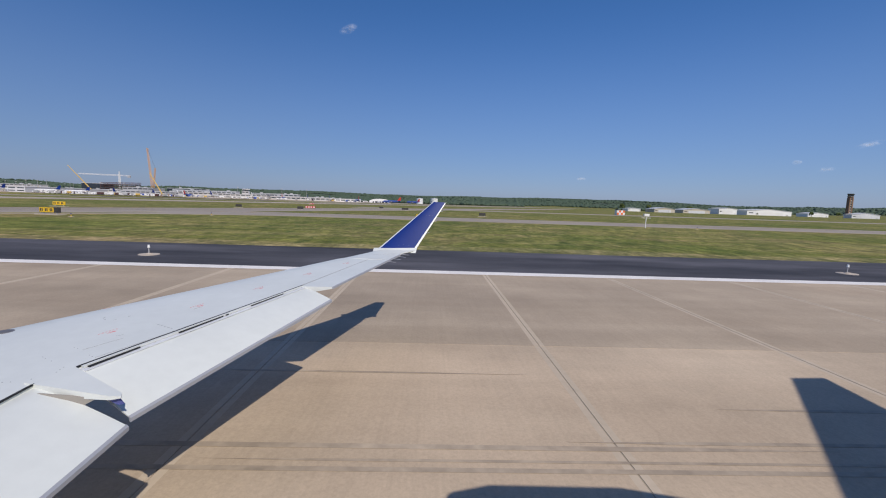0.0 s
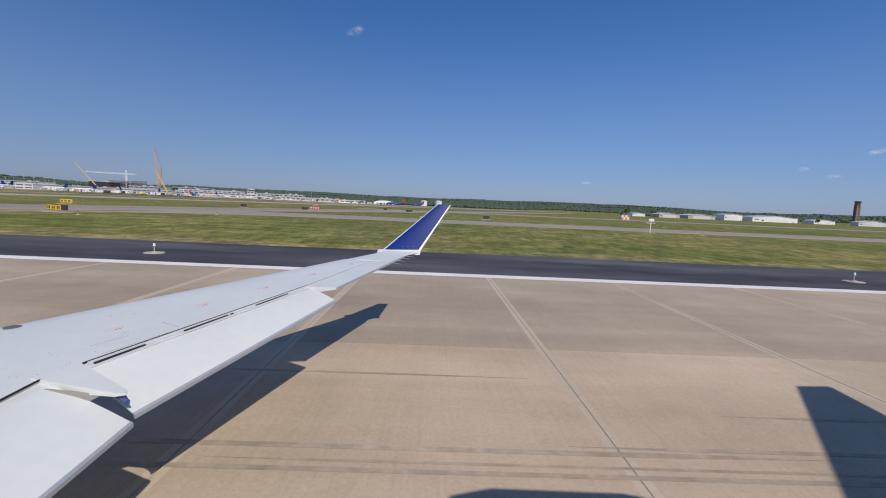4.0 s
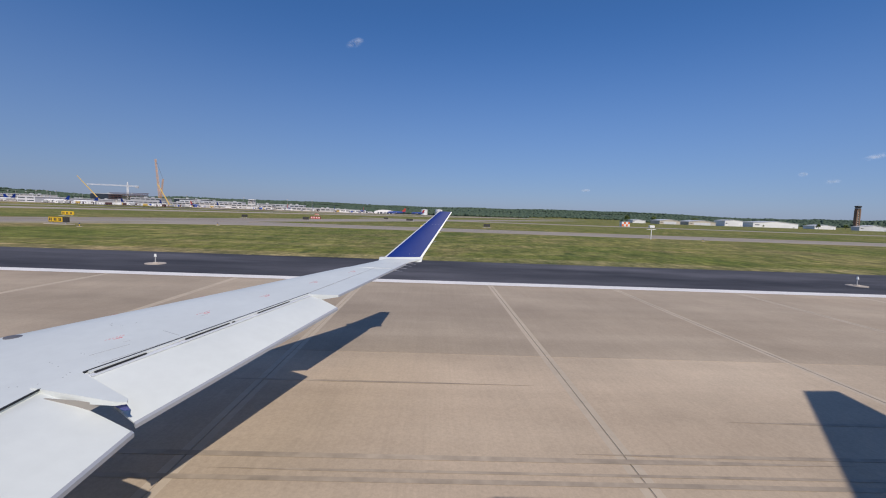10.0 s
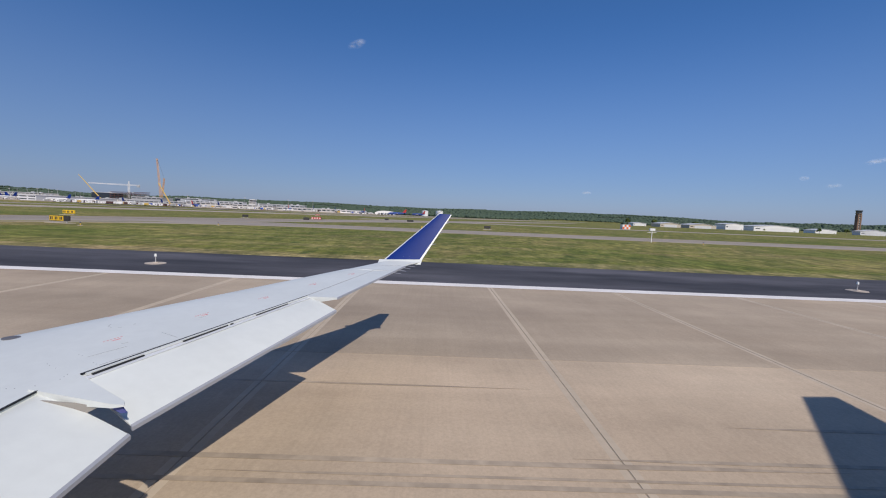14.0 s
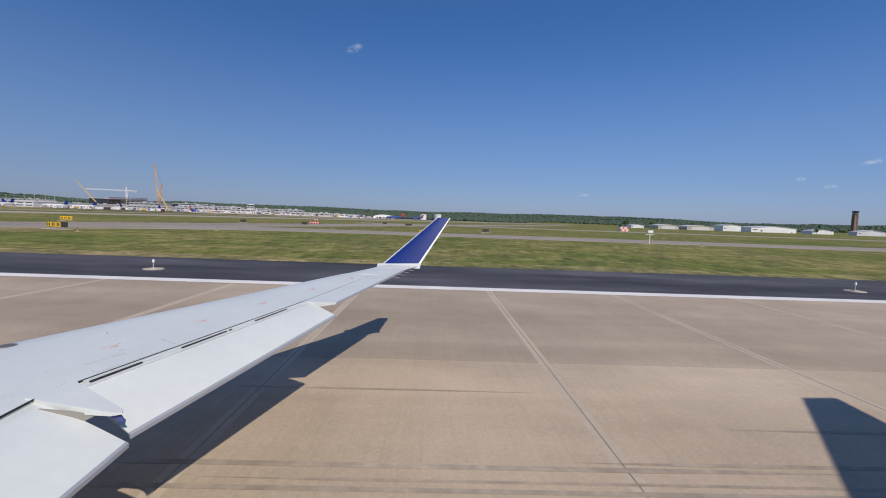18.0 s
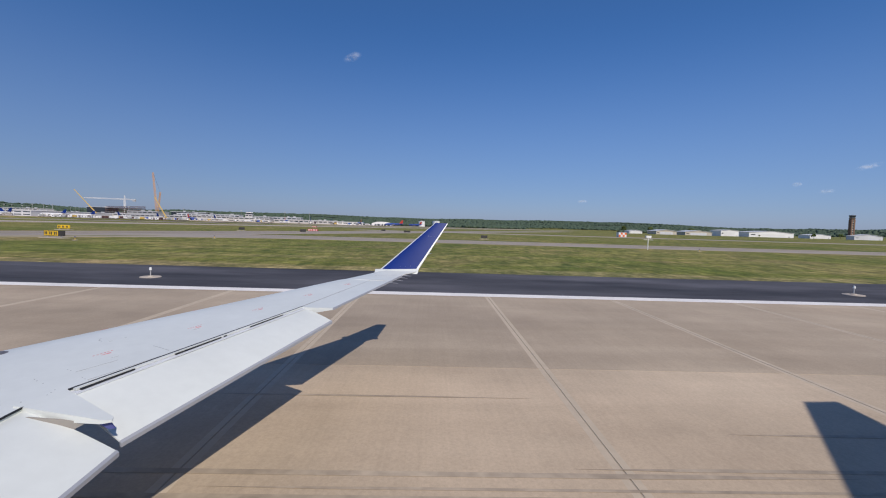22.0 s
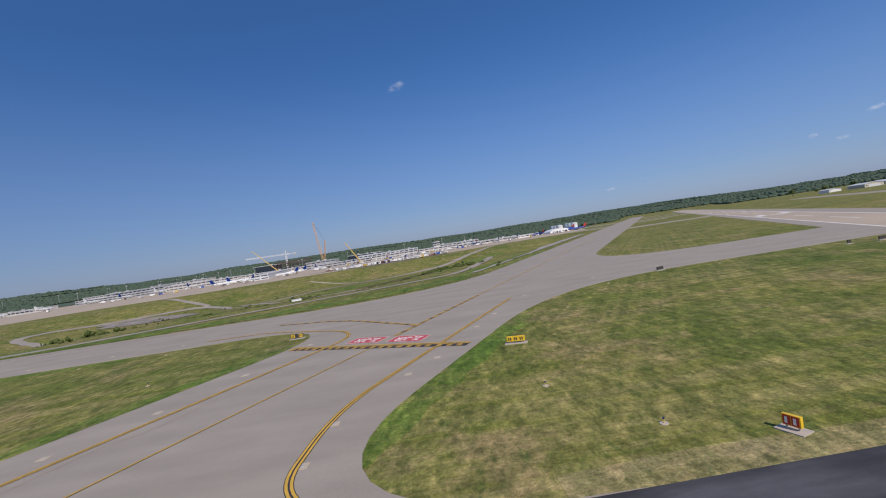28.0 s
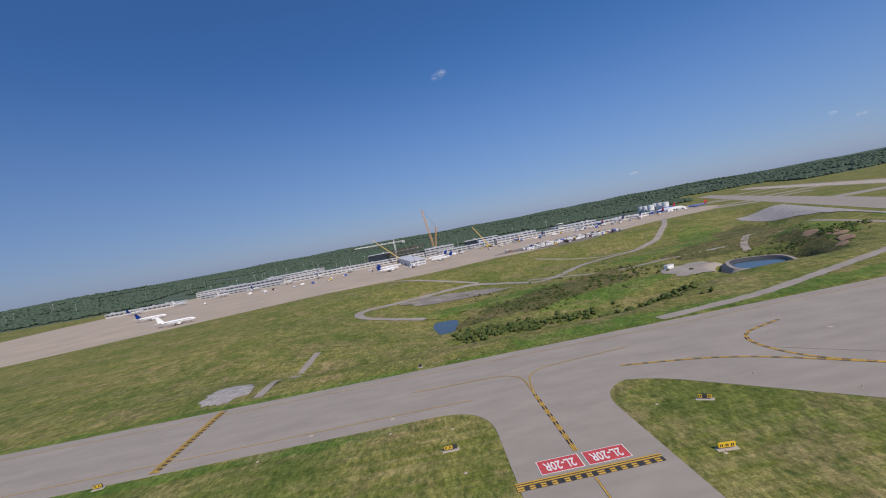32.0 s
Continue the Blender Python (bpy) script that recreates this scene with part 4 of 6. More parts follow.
YS = "yellow and black guidance sign standing in the grass"
RS = "red and black mandatory sign standing in the grass"
BK = "black back of a guidance sign in the grass"
ks = thing("guidance_sign", (-94, 41, 0), 76, "yellow sign with a black K and arrow beside the runway", "sign")
part("slab", boxed(-1.2, 1.2, -0.6, 0.6, -0.12, 0.05), M_PALE, ks)
for s in (-1, 1):
    part("leg", boxed(s * 0.5 - 0.05, s * 0.5 + 0.05, -0.05, 0.05, 0.05, 0.24), M_STEEL, ks)
part("housing", boxed(-0.72, 0.72, -0.15, 0.15, 0.2, 1.25, bevel=0.02), M_BLACK, ks)
part("panel", boxed(-0.66, 0.66, -0.17, -0.14, 0.27, 1.19), M_SIGNY, ks)
k_mesh = letters("K", 0.85)
k_mesh.materials.clear()
k_mesh.materials.append(M_BLACK)
k_ob = new("lettering", k_mesh)
k_ob.parent, k_ob.location, k_ob.rotation_euler = ks, (-0.28 * SC, -0.18 * SC, 0.73 * SC), (radians(90), 0, 0)
part("arrow", tubed((0.12, -0.18, 0.95), (0.40, -0.18, 0.58), 0.045, 0.045, 6), M_BLACK, ks)
part("arrow_head", tubed((0.36, -0.18, 0.64), (0.50, -0.18, 0.45), 0.12, 0.01, 6), M_BLACK, ks)
for x, y, r, p, lb in ((-23, 90, 0, "yy", YS), (-82, 142, 0, "bb", BK), (-61, 137, 0, "bb", BK), (-31, 179, 0, "bbb", BK), (-6, 124, 0, "bb", BK), (-62, 152, 0, "rrrr", RS), (-91, 262, 0, "rrr", RS), (-153, 118, 20, "brr", RS), (-43, 200, 0, "bb", BK), (-20, 140, 0, "bbbr", RS), (-228, 79.3, 15, "bb", BK), (-208.1, 40.7, 0, "bb", BK), (-76.4, 66.3, -12, "yyyb", YS), (-105.3, 102.8, 0, "yyy", YS), (-159, 37, 0, "bb", BK), (-385, 71, -15, "yyy", YS), (-373, 36, -70, "rr", "red mandatory sign in a yellow housing in the grass"), (-286, 116, 0, "b", BK), (-279, 114, 0, "bb", BK), (-334, 122, 0, "bb", BK), (-427.5, 105, 0, "yby", YS), (-603, 81, -8, "yyy", YS), (-595, 98, -30, "yby", YS), (-647, 99, 0, "yyb", YS), (-653, 157.5, 0, "b", BK), (-533, 106, -50, "yb", YS), (-727, 115, 10, "yy", YS), (600, 74, 0, "ybb", YS), (1010, 62, 0, "bbyy", YS), (940, 88, 0, "yy", YS)):
    guide_sign(x, y, r, p, z=land(x, y) - 0.02, label=lb, wide=0.55 if p == "rr" else 0.85)

# shelter of the landing aid, with its red and white squares
sh = thing("equipment_shelter", (90, 251, -0.05), 0, "small shelter painted in red and white squares", "shelter")
part("body", boxed(-2.3, 2.3, -1.6, 1.6, 0, 2.7, bevel=0.04), M_HANGAR, sh, "white shelter body")
for i in range(4):
    for j in range(2):
        if (i + j) % 2 == 0:
            part("red_square", boxed(-2.3 + 1.15 * i, -2.3 + 1.15 * (i + 1), -1.63, -1.6, 0.1 + 1.3 * j, 1.35 + 1.3 * j), M_ORANGE, sh)
part("roof", boxed(-2.5, 2.5, -1.8, 1.8, 2.7, 2.85), M_ROOF, sh)
wv = thing("weather_sensor", (21, 84, -0.05), 0, "white wind sensor on a mast in the grass", "sensor")
part("mast", tubed((0, 0, 0), (0, 0, 2.4), 0.08, n=8), M_HANGAR, wv)
part("head", boxed(-0.5, 0.5, -0.25, 0.25, 2.2, 2.7, bevel=0.05), M_HANGAR, wv)
part("arm", tubed((-0.9, 0, 1.9), (0.9, 0, 1.9), 0.05, n=6), M_STEEL, wv)


def lattice(bm, a, b, w0, w1, bays, r=0.12):
    """A square lattice mast or boom from a to b."""
    a, b = Vector(a), Vector(b)
    q = (b - a).to_track_quat("Z", "Y")
    rings = []
    for i in range(bays + 1):
        t = i / bays
        w = (w0 + (w1 - w0) * t) / 2
        rings.append([a.lerp(b, t) + q @ Vector((sx * w, sy * w, 0)) for sx, sy in ((-1, -1), (1, -1), (1, 1), (-1, 1))])
    for lo, hi in zip(rings, rings[1:]):
        for k in range(4):
            tube(bm, lo[k], hi[k], r, n=4, caps=False)
            tube(bm, lo[k], hi[(k + 1) % 4], r * 0.7, n=4, caps=False)
    return bm


def latticed(*a, **k):
    return lattice(bmesh.new(), *a, **k)


am = thing("antenna_mast", (792, 150, -0.05), 0, "tall red and white lattice antenna mast by a hut", "mast")
for k in range(5):
    part("mast_section", latticed((0, 0, 3.4 * k), (0, 0, 3.4 * k + 3.4), 0.9, 0.9, 4, 0.06), M_ORANGE if k % 2 == 0 else M_HANGAR, am)
part("antenna", boxed(0.5, 1.1, -0.2, 0.2, 13, 15), M_ORANGE, am)
hb = thing("equipment_shelter", (778, 146, -0.05), 0, "small white and orange shelter beside the mast", "shelter")
part("body", boxed(-1.8, 1.8, -1.4, 1.4, 0, 2.9, bevel=0.04), M_HANGAR, hb)
part("orange_door", boxed(-0.5, 0.5, -1.43, -1.4, 0.1, 2.7), M_ORANGE, hb)


# ---- buildings ----
M_PALE_DOOR = worn("pale_door_panel", (0.72, 0.72, 0.70), 0.5, 0.06, 0.05, 0.8)


def gable(name, x, y, w, d, h, rise, wall, roof, label, doors=1, turn=0.0, bays=5, z=None):
    """A gabled hangar with its door on the -y side."""
    z = land(x, y) if z is None else z
    t = thing(name, (x, y, z - 0.1), turn, label, "hangar")
    b = bmesh.new()
    prof = [(-w / 2, 0), (w / 2, 0), (w / 2, h), (0, h + rise), (-w / 2, h)]
    loft(b, [[(px, 0, pz) for px, pz in prof], [(px, d, pz) for px, pz in prof]], smooth=False)
    part("wall", b, wall, t)
    for s in (-1, 1):
        b = bmesh.new()
        rp = [(s * (w / 2 + 0.6), h - 0.1), (0, h + rise + 0.15), (0, h + rise + 0.5), (s * (w / 2 + 0.6), h + 0.3)]
        loft(b, [[(px, -0.8, pz) for px, pz in rp], [(px, d + 0.8, pz) for px, pz in rp]], smooth=False)
        part("roof", b, roof, t)
    dw = w * 0.62
    for k in range(bays):
        x0 = -dw / 2 + dw * k / bays
        part("door_leaf", boxed(x0 + 0.1, x0 + dw / bays - 0.1, -0.25, -0.02, 0, h * 0.78), (M_PALE_DOOR if wall is M_HANGAR else M_ROOF) if doors else M_GLASS, t)
    part("window_band", boxed(-w * 0.46, -w * 0.36, -0.12, -0.02, h * 0.45, h * 0.62), M_GLASS, t)
    part("side_door", boxed(w * 0.38, w * 0.42, -0.12, -0.02, 0, 2.2), M_STEEL, t)
    return t


WH, TN = "white metal hangar with a low gabled roof", "tan metal hangar with a low gabled roof"
for x, y, w, d, h, r, wl, rf, lb in (
        (364, 700, 34, 30, 5.5, 2.2, M_TAN, M_ROOF, TN), (430, 720, 46, 34, 5.5, 2.6, M_TAN, M_ROOF, TN), (505, 750, 32, 30, 9.5, 1.6, M_HANGAR, M_ROOF, WH),
        (588, 760, 82, 40, 8.0, 3.0, M_HANGAR, M_ROOF, "long white hangar with a grey roof"), (330, 735, 22, 20, 4.5, 1.2, M_HANGAR, M_ROOF, WH),
        (706, 790, 40, 26, 6, 2, M_HANGAR, M_ROOF, WH), (905, 770, 70, 40, 9, 4, M_HANGAR, M_HANGAR, WH), (985, 800, 44, 30, 7, 2, M_ROOF, M_ROOF, "grey metal hangar with a gabled roof"),
        (1100, 780, 76, 40, 10, 3, M_HANGAR, M_ROOF, WH), (1190, 790, 46, 36, 9, 3, M_GREENROOF, M_GREENROOF, "green metal hangar with a gabled roof"), (1290, 780, 82, 44, 9, 2, M_HANGAR, M_BLUE, "white hangar with a blue roof"),
        (1400, 830, 60, 40, 16, 4, M_TAN, M_ROOF, TN), (1500, 790, 90, 44, 9, 3, M_HANGAR, M_ROOF, WH), (1640, 790, 90, 40, 9, 2, M_ROOF, M_ROOF, "grey metal hangar with a gabled roof"), (1790, 780, 80, 40, 10, 3, M_HANGAR, M_ROOF, WH)):
    gable("hangar", x, y, w, d, h, r, wl, rf, lb)

# control tower
ct = thing("control_tower", (774, 800, 0), 0, "brown brick control tower with a dark glass cab", "tower")
for s in (-1, 1):
    part("shaft", boxed(s * 2.6 - 1.3, s * 2.6 + 1.3, -3.0, 3.0, 0, 38, bevel=0.2), M_BRICK, ct)
part("core", boxed(-1.3, 1.3, -2.3, 2.3, 0, 38), M_TAN, ct, "pale middle strip of the tower")
for k in range(8):
    part("window", boxed(-0.9, 0.9, -2.5, -2.3, 3 + 4.4 * k, 5.4 + 4.4 * k), M_GLASS, ct)
part("collar", tubed((0, 0, 38), (0, 0, 40.6), 4.0, 4.9, 8), M_BRICK, ct)
part("gallery_rail", tubed((0, 0, 40.6), (0, 0, 41.1), 5.2, 5.2, 8), M_STEEL, ct)
part("cab", tubed((0, 0, 41.1), (0, 0, 44.8), 4.0, 5.0, 8), M_GLASS, ct, "dark glass cab")
part("cab_roof", tubed((0, 0, 44.8), (0, 0, 46), 5.4, 5.0, 8), M_BLACK, ct)
for ax, ah in ((1.5, 50.5), (-1.2, 48.5)):
    part("antenna", tubed((ax, 0, 46), (ax, 0, ah), 0.1, n=6), M_STEEL, ct)
gable("tower_base_building", 786, 778, 54, 16, 7, 3.2, M_ROOF, M_ROOF, "grey pavilion at the foot of the control tower")

# storage tanks
def tank(x, y, r, h):
    t = thing("storage_tank", (x, y, land(x, y) + 5.0), 0, "white cylindrical fuel storage tank", "tank", "fuel tanks")
    part("shell", tubed((0, 0, -8), (0, 0, h), r, n=32), M_HANGAR, t)
    part("roof", tubed((0, 0, h), (0, 0, h + r * 0.12), r + 0.2, 0.4, 32), M_ROOF, t)
    for s in range(3):
        part("hoop", tubed((0, 0, h * (0.25 + 0.3 * s)), (0, 0, h * (0.25 + 0.3 * s) + 0.25), r + 0.12, n=32), M_ROOF, t)
    b = bmesh.new()
    turns = [math.pi * (1.1 + 0.6 * k / 23) for k in range(24)]
    loft(b, [[((r + q) * math.cos(a), (r + q) * math.sin(a), h * k / 24 + z) for q, z in ((0.1, 0), (0.9, 0), (0.9, 0.25), (0.1, 0.25))] for k, a in enumerate(turns)])
    part("stair", b, M_STEEL, t)
    return t


for x, y, r, h in ((-9, 1100, 8.6, 9.5), (-46, 1104, 8.2, 8.6), (-10, 1124, 8.6, 9.5), (-10, 1148, 8.6, 9.5), (-48, 1128, 7.0, 8.0), (-49, 1148, 7.0, 8.0)):
    tank(x, y, r, h)


def block(name, x, y, w, d, h, turn, wall, label, floors=2, category="building", base=None, glass=M_GLASS, bays=None):
    """A flat-roofed block with a window strip for every floor, cut into bays, and a parapet."""
    z = land(x, y) if base is None else base
    t = thing(name, (x, y, z - 0.2), turn, label, category)
    part("wall", boxed(-w / 2, w / 2, 0, d, 0, h), wall, t)
    part("roof", boxed(-w / 2 - 0.5, w / 2 + 0.5, -0.6, d + 0.5, h, h + 0.7), M_ROOF, t)
    n = bays or max(2, int(w / 9))
    for f in range(floors):
        z0 = h * (f + 0.42) / floors
        for k in range(n):
            x0 = -w / 2 + w * (k + 0.1) / n
            part("window", boxed(x0, x0 + w * 0.8 / n, -0.12, 0.02, z0, z0 + h * 0.34 / floors), glass, t)
    r2 = random.Random(int(x * 7 + y))
    for k in range(max(1, int(w / 30))):
        x0 = r2.uniform(-w / 2 + 3, w / 2 - 6)
        part("roof_unit", boxed(x0, x0 + r2.uniform(3, 6), d * 0.3, d * 0.3 + 4, h + 0.7, h + r2.uniform(1.8, 3.2)), M_STEEL, t)
    return t


CW = "white airport concourse with dark window bands"
M_CREAM = worn("cream_panel_wall", (0.52, 0.505, 0.48), 0.6, 0.05, 0.05, 0.6)
for x, y, w, d, h, turn, wl, lb, fl in (
        (-370, 840, 74, 26, 8, 6, M_CREAM, CW, 2), (-270, 868, 120, 20, 6.5, 8, M_CREAM, CW, 1), (-190, 882, 60, 18, 5.5, 8, M_HANGAR, CW, 1),
        (-455, 850, 90, 24, 9, 4, M_CREAM, CW, 2), (-470, 885, 120, 22, 13, 4, M_ROOF, "grey terminal wing with blue glass", 2), (-560, 860, 110, 26, 8, 2, M_STEEL, CW, 2),
        (-655, 690, 24, 215, 8, 8, M_ROOF, "grey boarding pier with windows", 2), (-610, 900, 60, 40, 15, 0, M_STEEL, "grey terminal block with dark glass", 3), (-520, 905, 70, 30, 16, 0, M_GLASS, "tall terminal block of blue glass", 3), (-330, 880, 90, 24, 11, 6, M_STEEL, "grey terminal wing with dark glass", 2), (-1000, 925, 120, 24, 13, -3, M_STEEL, "grey terminal wing with dark glass", 2), (-700, 905, 150, 26, 9, 0, M_CREAM, CW, 2), (-740, 955, 46, 30, 22, 0, M_GLASS, "tall terminal block of blue glass", 4),
        (-850, 895, 150, 24, 10, -3, M_CREAM, CW, 2), (-1010, 880, 160, 22, 8, -4, M_STEEL, CW, 2), (-1180, 850, 150, 20, 7, -6, M_CREAM, CW, 1), (-930, 960, 120, 40, 15, -2, M_CREAM, "pale multi-storey car park", 4), (-1100, 975, 90, 40, 12, -3, M_CREAM, "pale multi-storey car park", 3)):
    block("concourse", x, y, w, d, h, turn, wl, lb, fl)
tc = block("ramp_tower", -372, 842, 12, 10, 14, 6, M_CREAM, "small white ramp control tower with a glazed cab", 3)
part("cab", tubed((0, 5, 14.6), (0, 5, 17.6), 5.6, 6.8, 8), M_GLASS, tc)
part("cab_roof", tubed((0, 5, 17.6), (0, 5, 18.6), 7.2, 7.0, 8), M_HANGAR, tc)
# white arched hall
hall = thing("arched_hall", (-120, 872, 0), 8, "white hall with a low curved roof and dark openings", "building")
part("roof", loft(bmesh.new(), [[(21 * math.cos(math.pi * i / 14), yy, 2.4 + 5.6 * math.sin(math.pi * i / 14)) for i in range(15)] + [(-21, yy, 0), (21, yy, 0)] for yy in (0, 34)]), M_HANGAR, hall)
for k in range(5):
    part("opening", boxed(-16 + 6.6 * k, -11 + 6.6 * k, -0.15, 0.05, 0, 3.0), M_GLASS, hall)
# steel skeleton under construction
st = thing("steel_skeleton", (-682, 948, 4), 0, "rust-red steel frame of a terminal under construction", "building")
for i in range(9):
    for j in range(3):
        part("column", boxed(-36 + 9 * i - 0.35, -36 + 9 * i + 0.35, 8 * j - 0.35, 8 * j + 0.35, -4, 17), M_RUST, st)
for f in range(4):
    for j in range(3):
        part("beam", boxed(-37, 37, 8 * j - 0.5, 8 * j + 0.5, 3.5 + 4.2 * f, 4.5 + 4.2 * f), M_RUST, st)
    part("deck", boxed(-37, 37, -1, 17, 4.5 + 4.2 * f, 4.75 + 4.2 * f), M_STEEL if f % 2 else M_RUST, st)
part("roof_truss", latticed((-40, 8, 19), (42, 8, 20), 3, 3, 16, 0.35), M_RUST, st)
# cranes
bc = thing("crawler_crane", (-617, 960, 0), 0, "orange lattice-boom crane raised high over the terminal", "crane")
part("boom", latticed((0, 0, 4), (-14, 8, 101), 3.4, 2.2, 26, 0.30), M_CRANE, bc, "orange lattice boom")
part("jib", latticed((0, 0, 4), (10, -6, 58), 2.6, 2.0, 14, 0.3), M_CRANE, bc)
part("cab", boxed(-4, 4, -4, 4, 0, 6, bevel=0.3), M_CRANE, bc)
part("stay_rope", tubed((10, -6, 58), (-14, 8, 101), 0.18, n=4), M_BLACK, bc)
tcx = thing("tower_crane", (-704, 985, 0), 0, "white tower crane with a long level jib", "crane")
part("mast", latticed((0, 0, 0), (0, 0, 41), 2.6, 2.6, 14, 0.3), M_HANGAR, tcx)
part("jib", latticed((-88, 0, 42.5), (0, 0, 41.5), 1.6, 2.2, 26, 0.28), M_HANGAR, tcx)
part("counter_jib", latticed((0, 0, 41.5), (24, 0, 41), 2.2, 2.0, 6, 0.28), M_HANGAR, tcx)
part("cat_head", latticed((0, 0, 41), (0, 0, 50), 2.2, 0.8, 4, 0.25), M_HANGAR, tcx)
part("counterweight", boxed(18, 24, -1.2, 1.2, 37, 41), M_STEEL, tcx)
yc = thing("mobile_crane", (-690, 890, 0), 0, "yellow mobile crane with a slanting telescopic boom", "crane")
part("boom", tubed((0, 0, 4), (-52, 6, 55), 1.1, 0.6, 8), M_CRANE_Y, yc)
part("carrier", boxed(-6, 6, -2, 2, 0.6, 4.4, bevel=0.3), M_CRANE_Y, yc)
for k in range(4):
    part("wheel", tubed((-4.5 + 3 * k, -2.2, 0.8), (-4.5 + 3 * k, -1.4, 0.8), 0.8, n=14), M_RUBBER, yc)
yc2 = thing("mobile_crane", (-520, 830, 0), 0, "yellow mobile crane with a slanting telescopic boom", "crane")
part("boom", tubed((0, 0, 4), (-24, 4, 42), 1.2, 0.7, 8), M_CRANE_Y, yc2)
part("carrier", boxed(-5, 5, -2, 2, 0.6, 4.0, bevel=0.3), M_CRANE_Y, yc2)


# ---- parked aircraft and vehicles ----
M_RED_TAIL = worn("red_tail_paint", (0.55, 0.06, 0.04), 0.35, 0.05)
M_BLUE_BODY = worn("blue_body_paint", (0.05, 0.10, 0.38), 0.35, 0.05)


def airliner(x, y, turn, body, tail, label, k=1.0):
    """A parked twin jet, nose along +x before the turn."""
    t = thing("parked_airliner", (x, y, land(x, y)), turn, label, "airplane", "parked airliners")
    st = [(17, 3.2, 0.1), (16, 3.3, 1.0), (13.5, 3.5, 1.7), (10, 3.6, 1.9), (-8, 3.6, 1.9), (-14, 4.1, 1.2), (-19, 4.6, 0.3)]
    part("fuselage", loft(bmesh.new(), [[(px * k, r * k * math.cos(2 * math.pi * i / 16), pz * k + r * k * math.sin(2 * math.pi * i / 16)) for i in range(16)] for px, pz, r in st]), body, t)
    for s in (-1, 1):
        part("wing", loft(bmesh.new(), [[(c0 * k, s * yy * k, zz * k), (c1 * k, s * yy * k, zz * k), (c1 * k, s * yy * k, (zz + th) * k), (c0 * k, s * yy * k, (zz + th) * k)] for c0, c1, yy, zz, th in ((5, -2.5, 1.2, 2.4, 0.7), (-4.6, -6.2, 17, 3.4, 0.25))], smooth=False), M_ROOF, t)
        part("tailplane", loft(bmesh.new(), [[(c0 * k, s * yy * k, zz * k), (c1 * k, s * yy * k, zz * k), (c1 * k, s * yy * k, (zz + 0.25) * k), (c0 * k, s * yy * k, (zz + 0.25) * k)] for c0, c1, yy, zz in ((-13.8, -17.4, 0.4, 4.8), (-17.2, -18.8, 6.6, 5.4))], smooth=False), body, t)
        part("engine", tubed((4.6 * k, s * 5.4 * k, 1.7 * k), (0.8 * k, s * 5.4 * k, 1.8 * k), 1.05 * k, 0.75 * k, 16), body, t)
    part("tail_fin", loft(bmesh.new(), [[(c0 * k, -0.18 * k, zz * k), (c1 * k, -0.18 * k, zz * k), (c1 * k, 0.18 * k, zz * k), (c0 * k, 0.18 * k, zz * k)] for c0, c1, zz in ((-11.5, -18.2, 5.0), (-16.8, -19.6, 11.6))], smooth=False), tail, t)
    for px, py in ((12, 0), (-1.5, 2.8), (-1.5, -2.8)):
        part("landing_gear", tubed((px * k, py * k, 0), (px * k, py * k, 2.2 * k), 0.35 * k, 0.2 * k, 8), M_RUBBER, t)
    part("window_strip", boxed(-12 * k, 13 * k, -1.93 * k, 1.93 * k, 3.9 * k, 4.2 * k), M_GLASS, t)
    return t


PW, PB = "parked white airliner at a gate", "parked blue airliner with a red and orange tail"
SPOTS = ((-300, 842, 100, 1), (-255, 850, 100, 0), (-215, 858, 96, 0), (-345, 822, 92, 0), (-420, 826, 90, 0), (-468, 824, 95, 1), (-530, 838, 88, 0), (-600, 838, 85, 0), (-700, 668, 30, 0), (-704, 730, 20, 0), (-618, 700, 190, 0), (-622, 762, 200, 0), (-661, 660, 268, 0), (-790, 868, 92, 0), (-850, 864, 88, 0), (-910, 862, 86, 0), (-970, 854, 88, 0), (-1030, 850, 85, 0), (-1100, 830, 84, 0), (-1170, 815, 80, 0), (-165, 870, 110, 1), (-95, 845, 170, 1), (-60, 1010, 150, 1), (-905, 470, 10, 0), (-1010, 600, 12, 0))
for x, y, turn, c in SPOTS:
    airliner(x, y, turn, M_BLUE_BODY if c else M_HANGAR, M_RED_TAIL if c else (M_BLUE if (x + y) % 3 else M_HANGAR), PB if c else PW)
airliner(1085, 75, 190, M_HANGAR, M_STEEL, "small white twin-engined plane taxiing at a hold line", 0.5)
airliner(830, 745, 10, M_HANGAR, M_HANGAR, "small white jet parked by the hangars", 0.5)
airliner(1060, 745, 170, M_HANGAR, M_HANGAR, "small white jet parked by the hangars", 0.5)


def truck(x, y, turn, paint, label):
    t = thing("service_truck", (x, y, land(x, y)), turn, label, "truck", "apron vehicles")
    part("cargo_box", boxed(-3.4, 1.6, -1.2, 1.2, 0.8, 3.4, bevel=0.08), paint, t)
    part("cab", boxed(1.8, 3.6, -1.15, 1.15, 0.7, 2.5, bevel=0.2), M_HANGAR, t)
    part("windscreen", boxed(3.3, 3.64, -1.0, 1.0, 1.6, 2.3), M_GLASS, t)
    for px in (-2.4, 2.6):
        for s in (-1, 1):
            part("wheel", tubed((px, s * 0.9, 0.45), (px, s * 1.2, 0.45), 0.45, n=12), M_RUBBER, t)
    return t


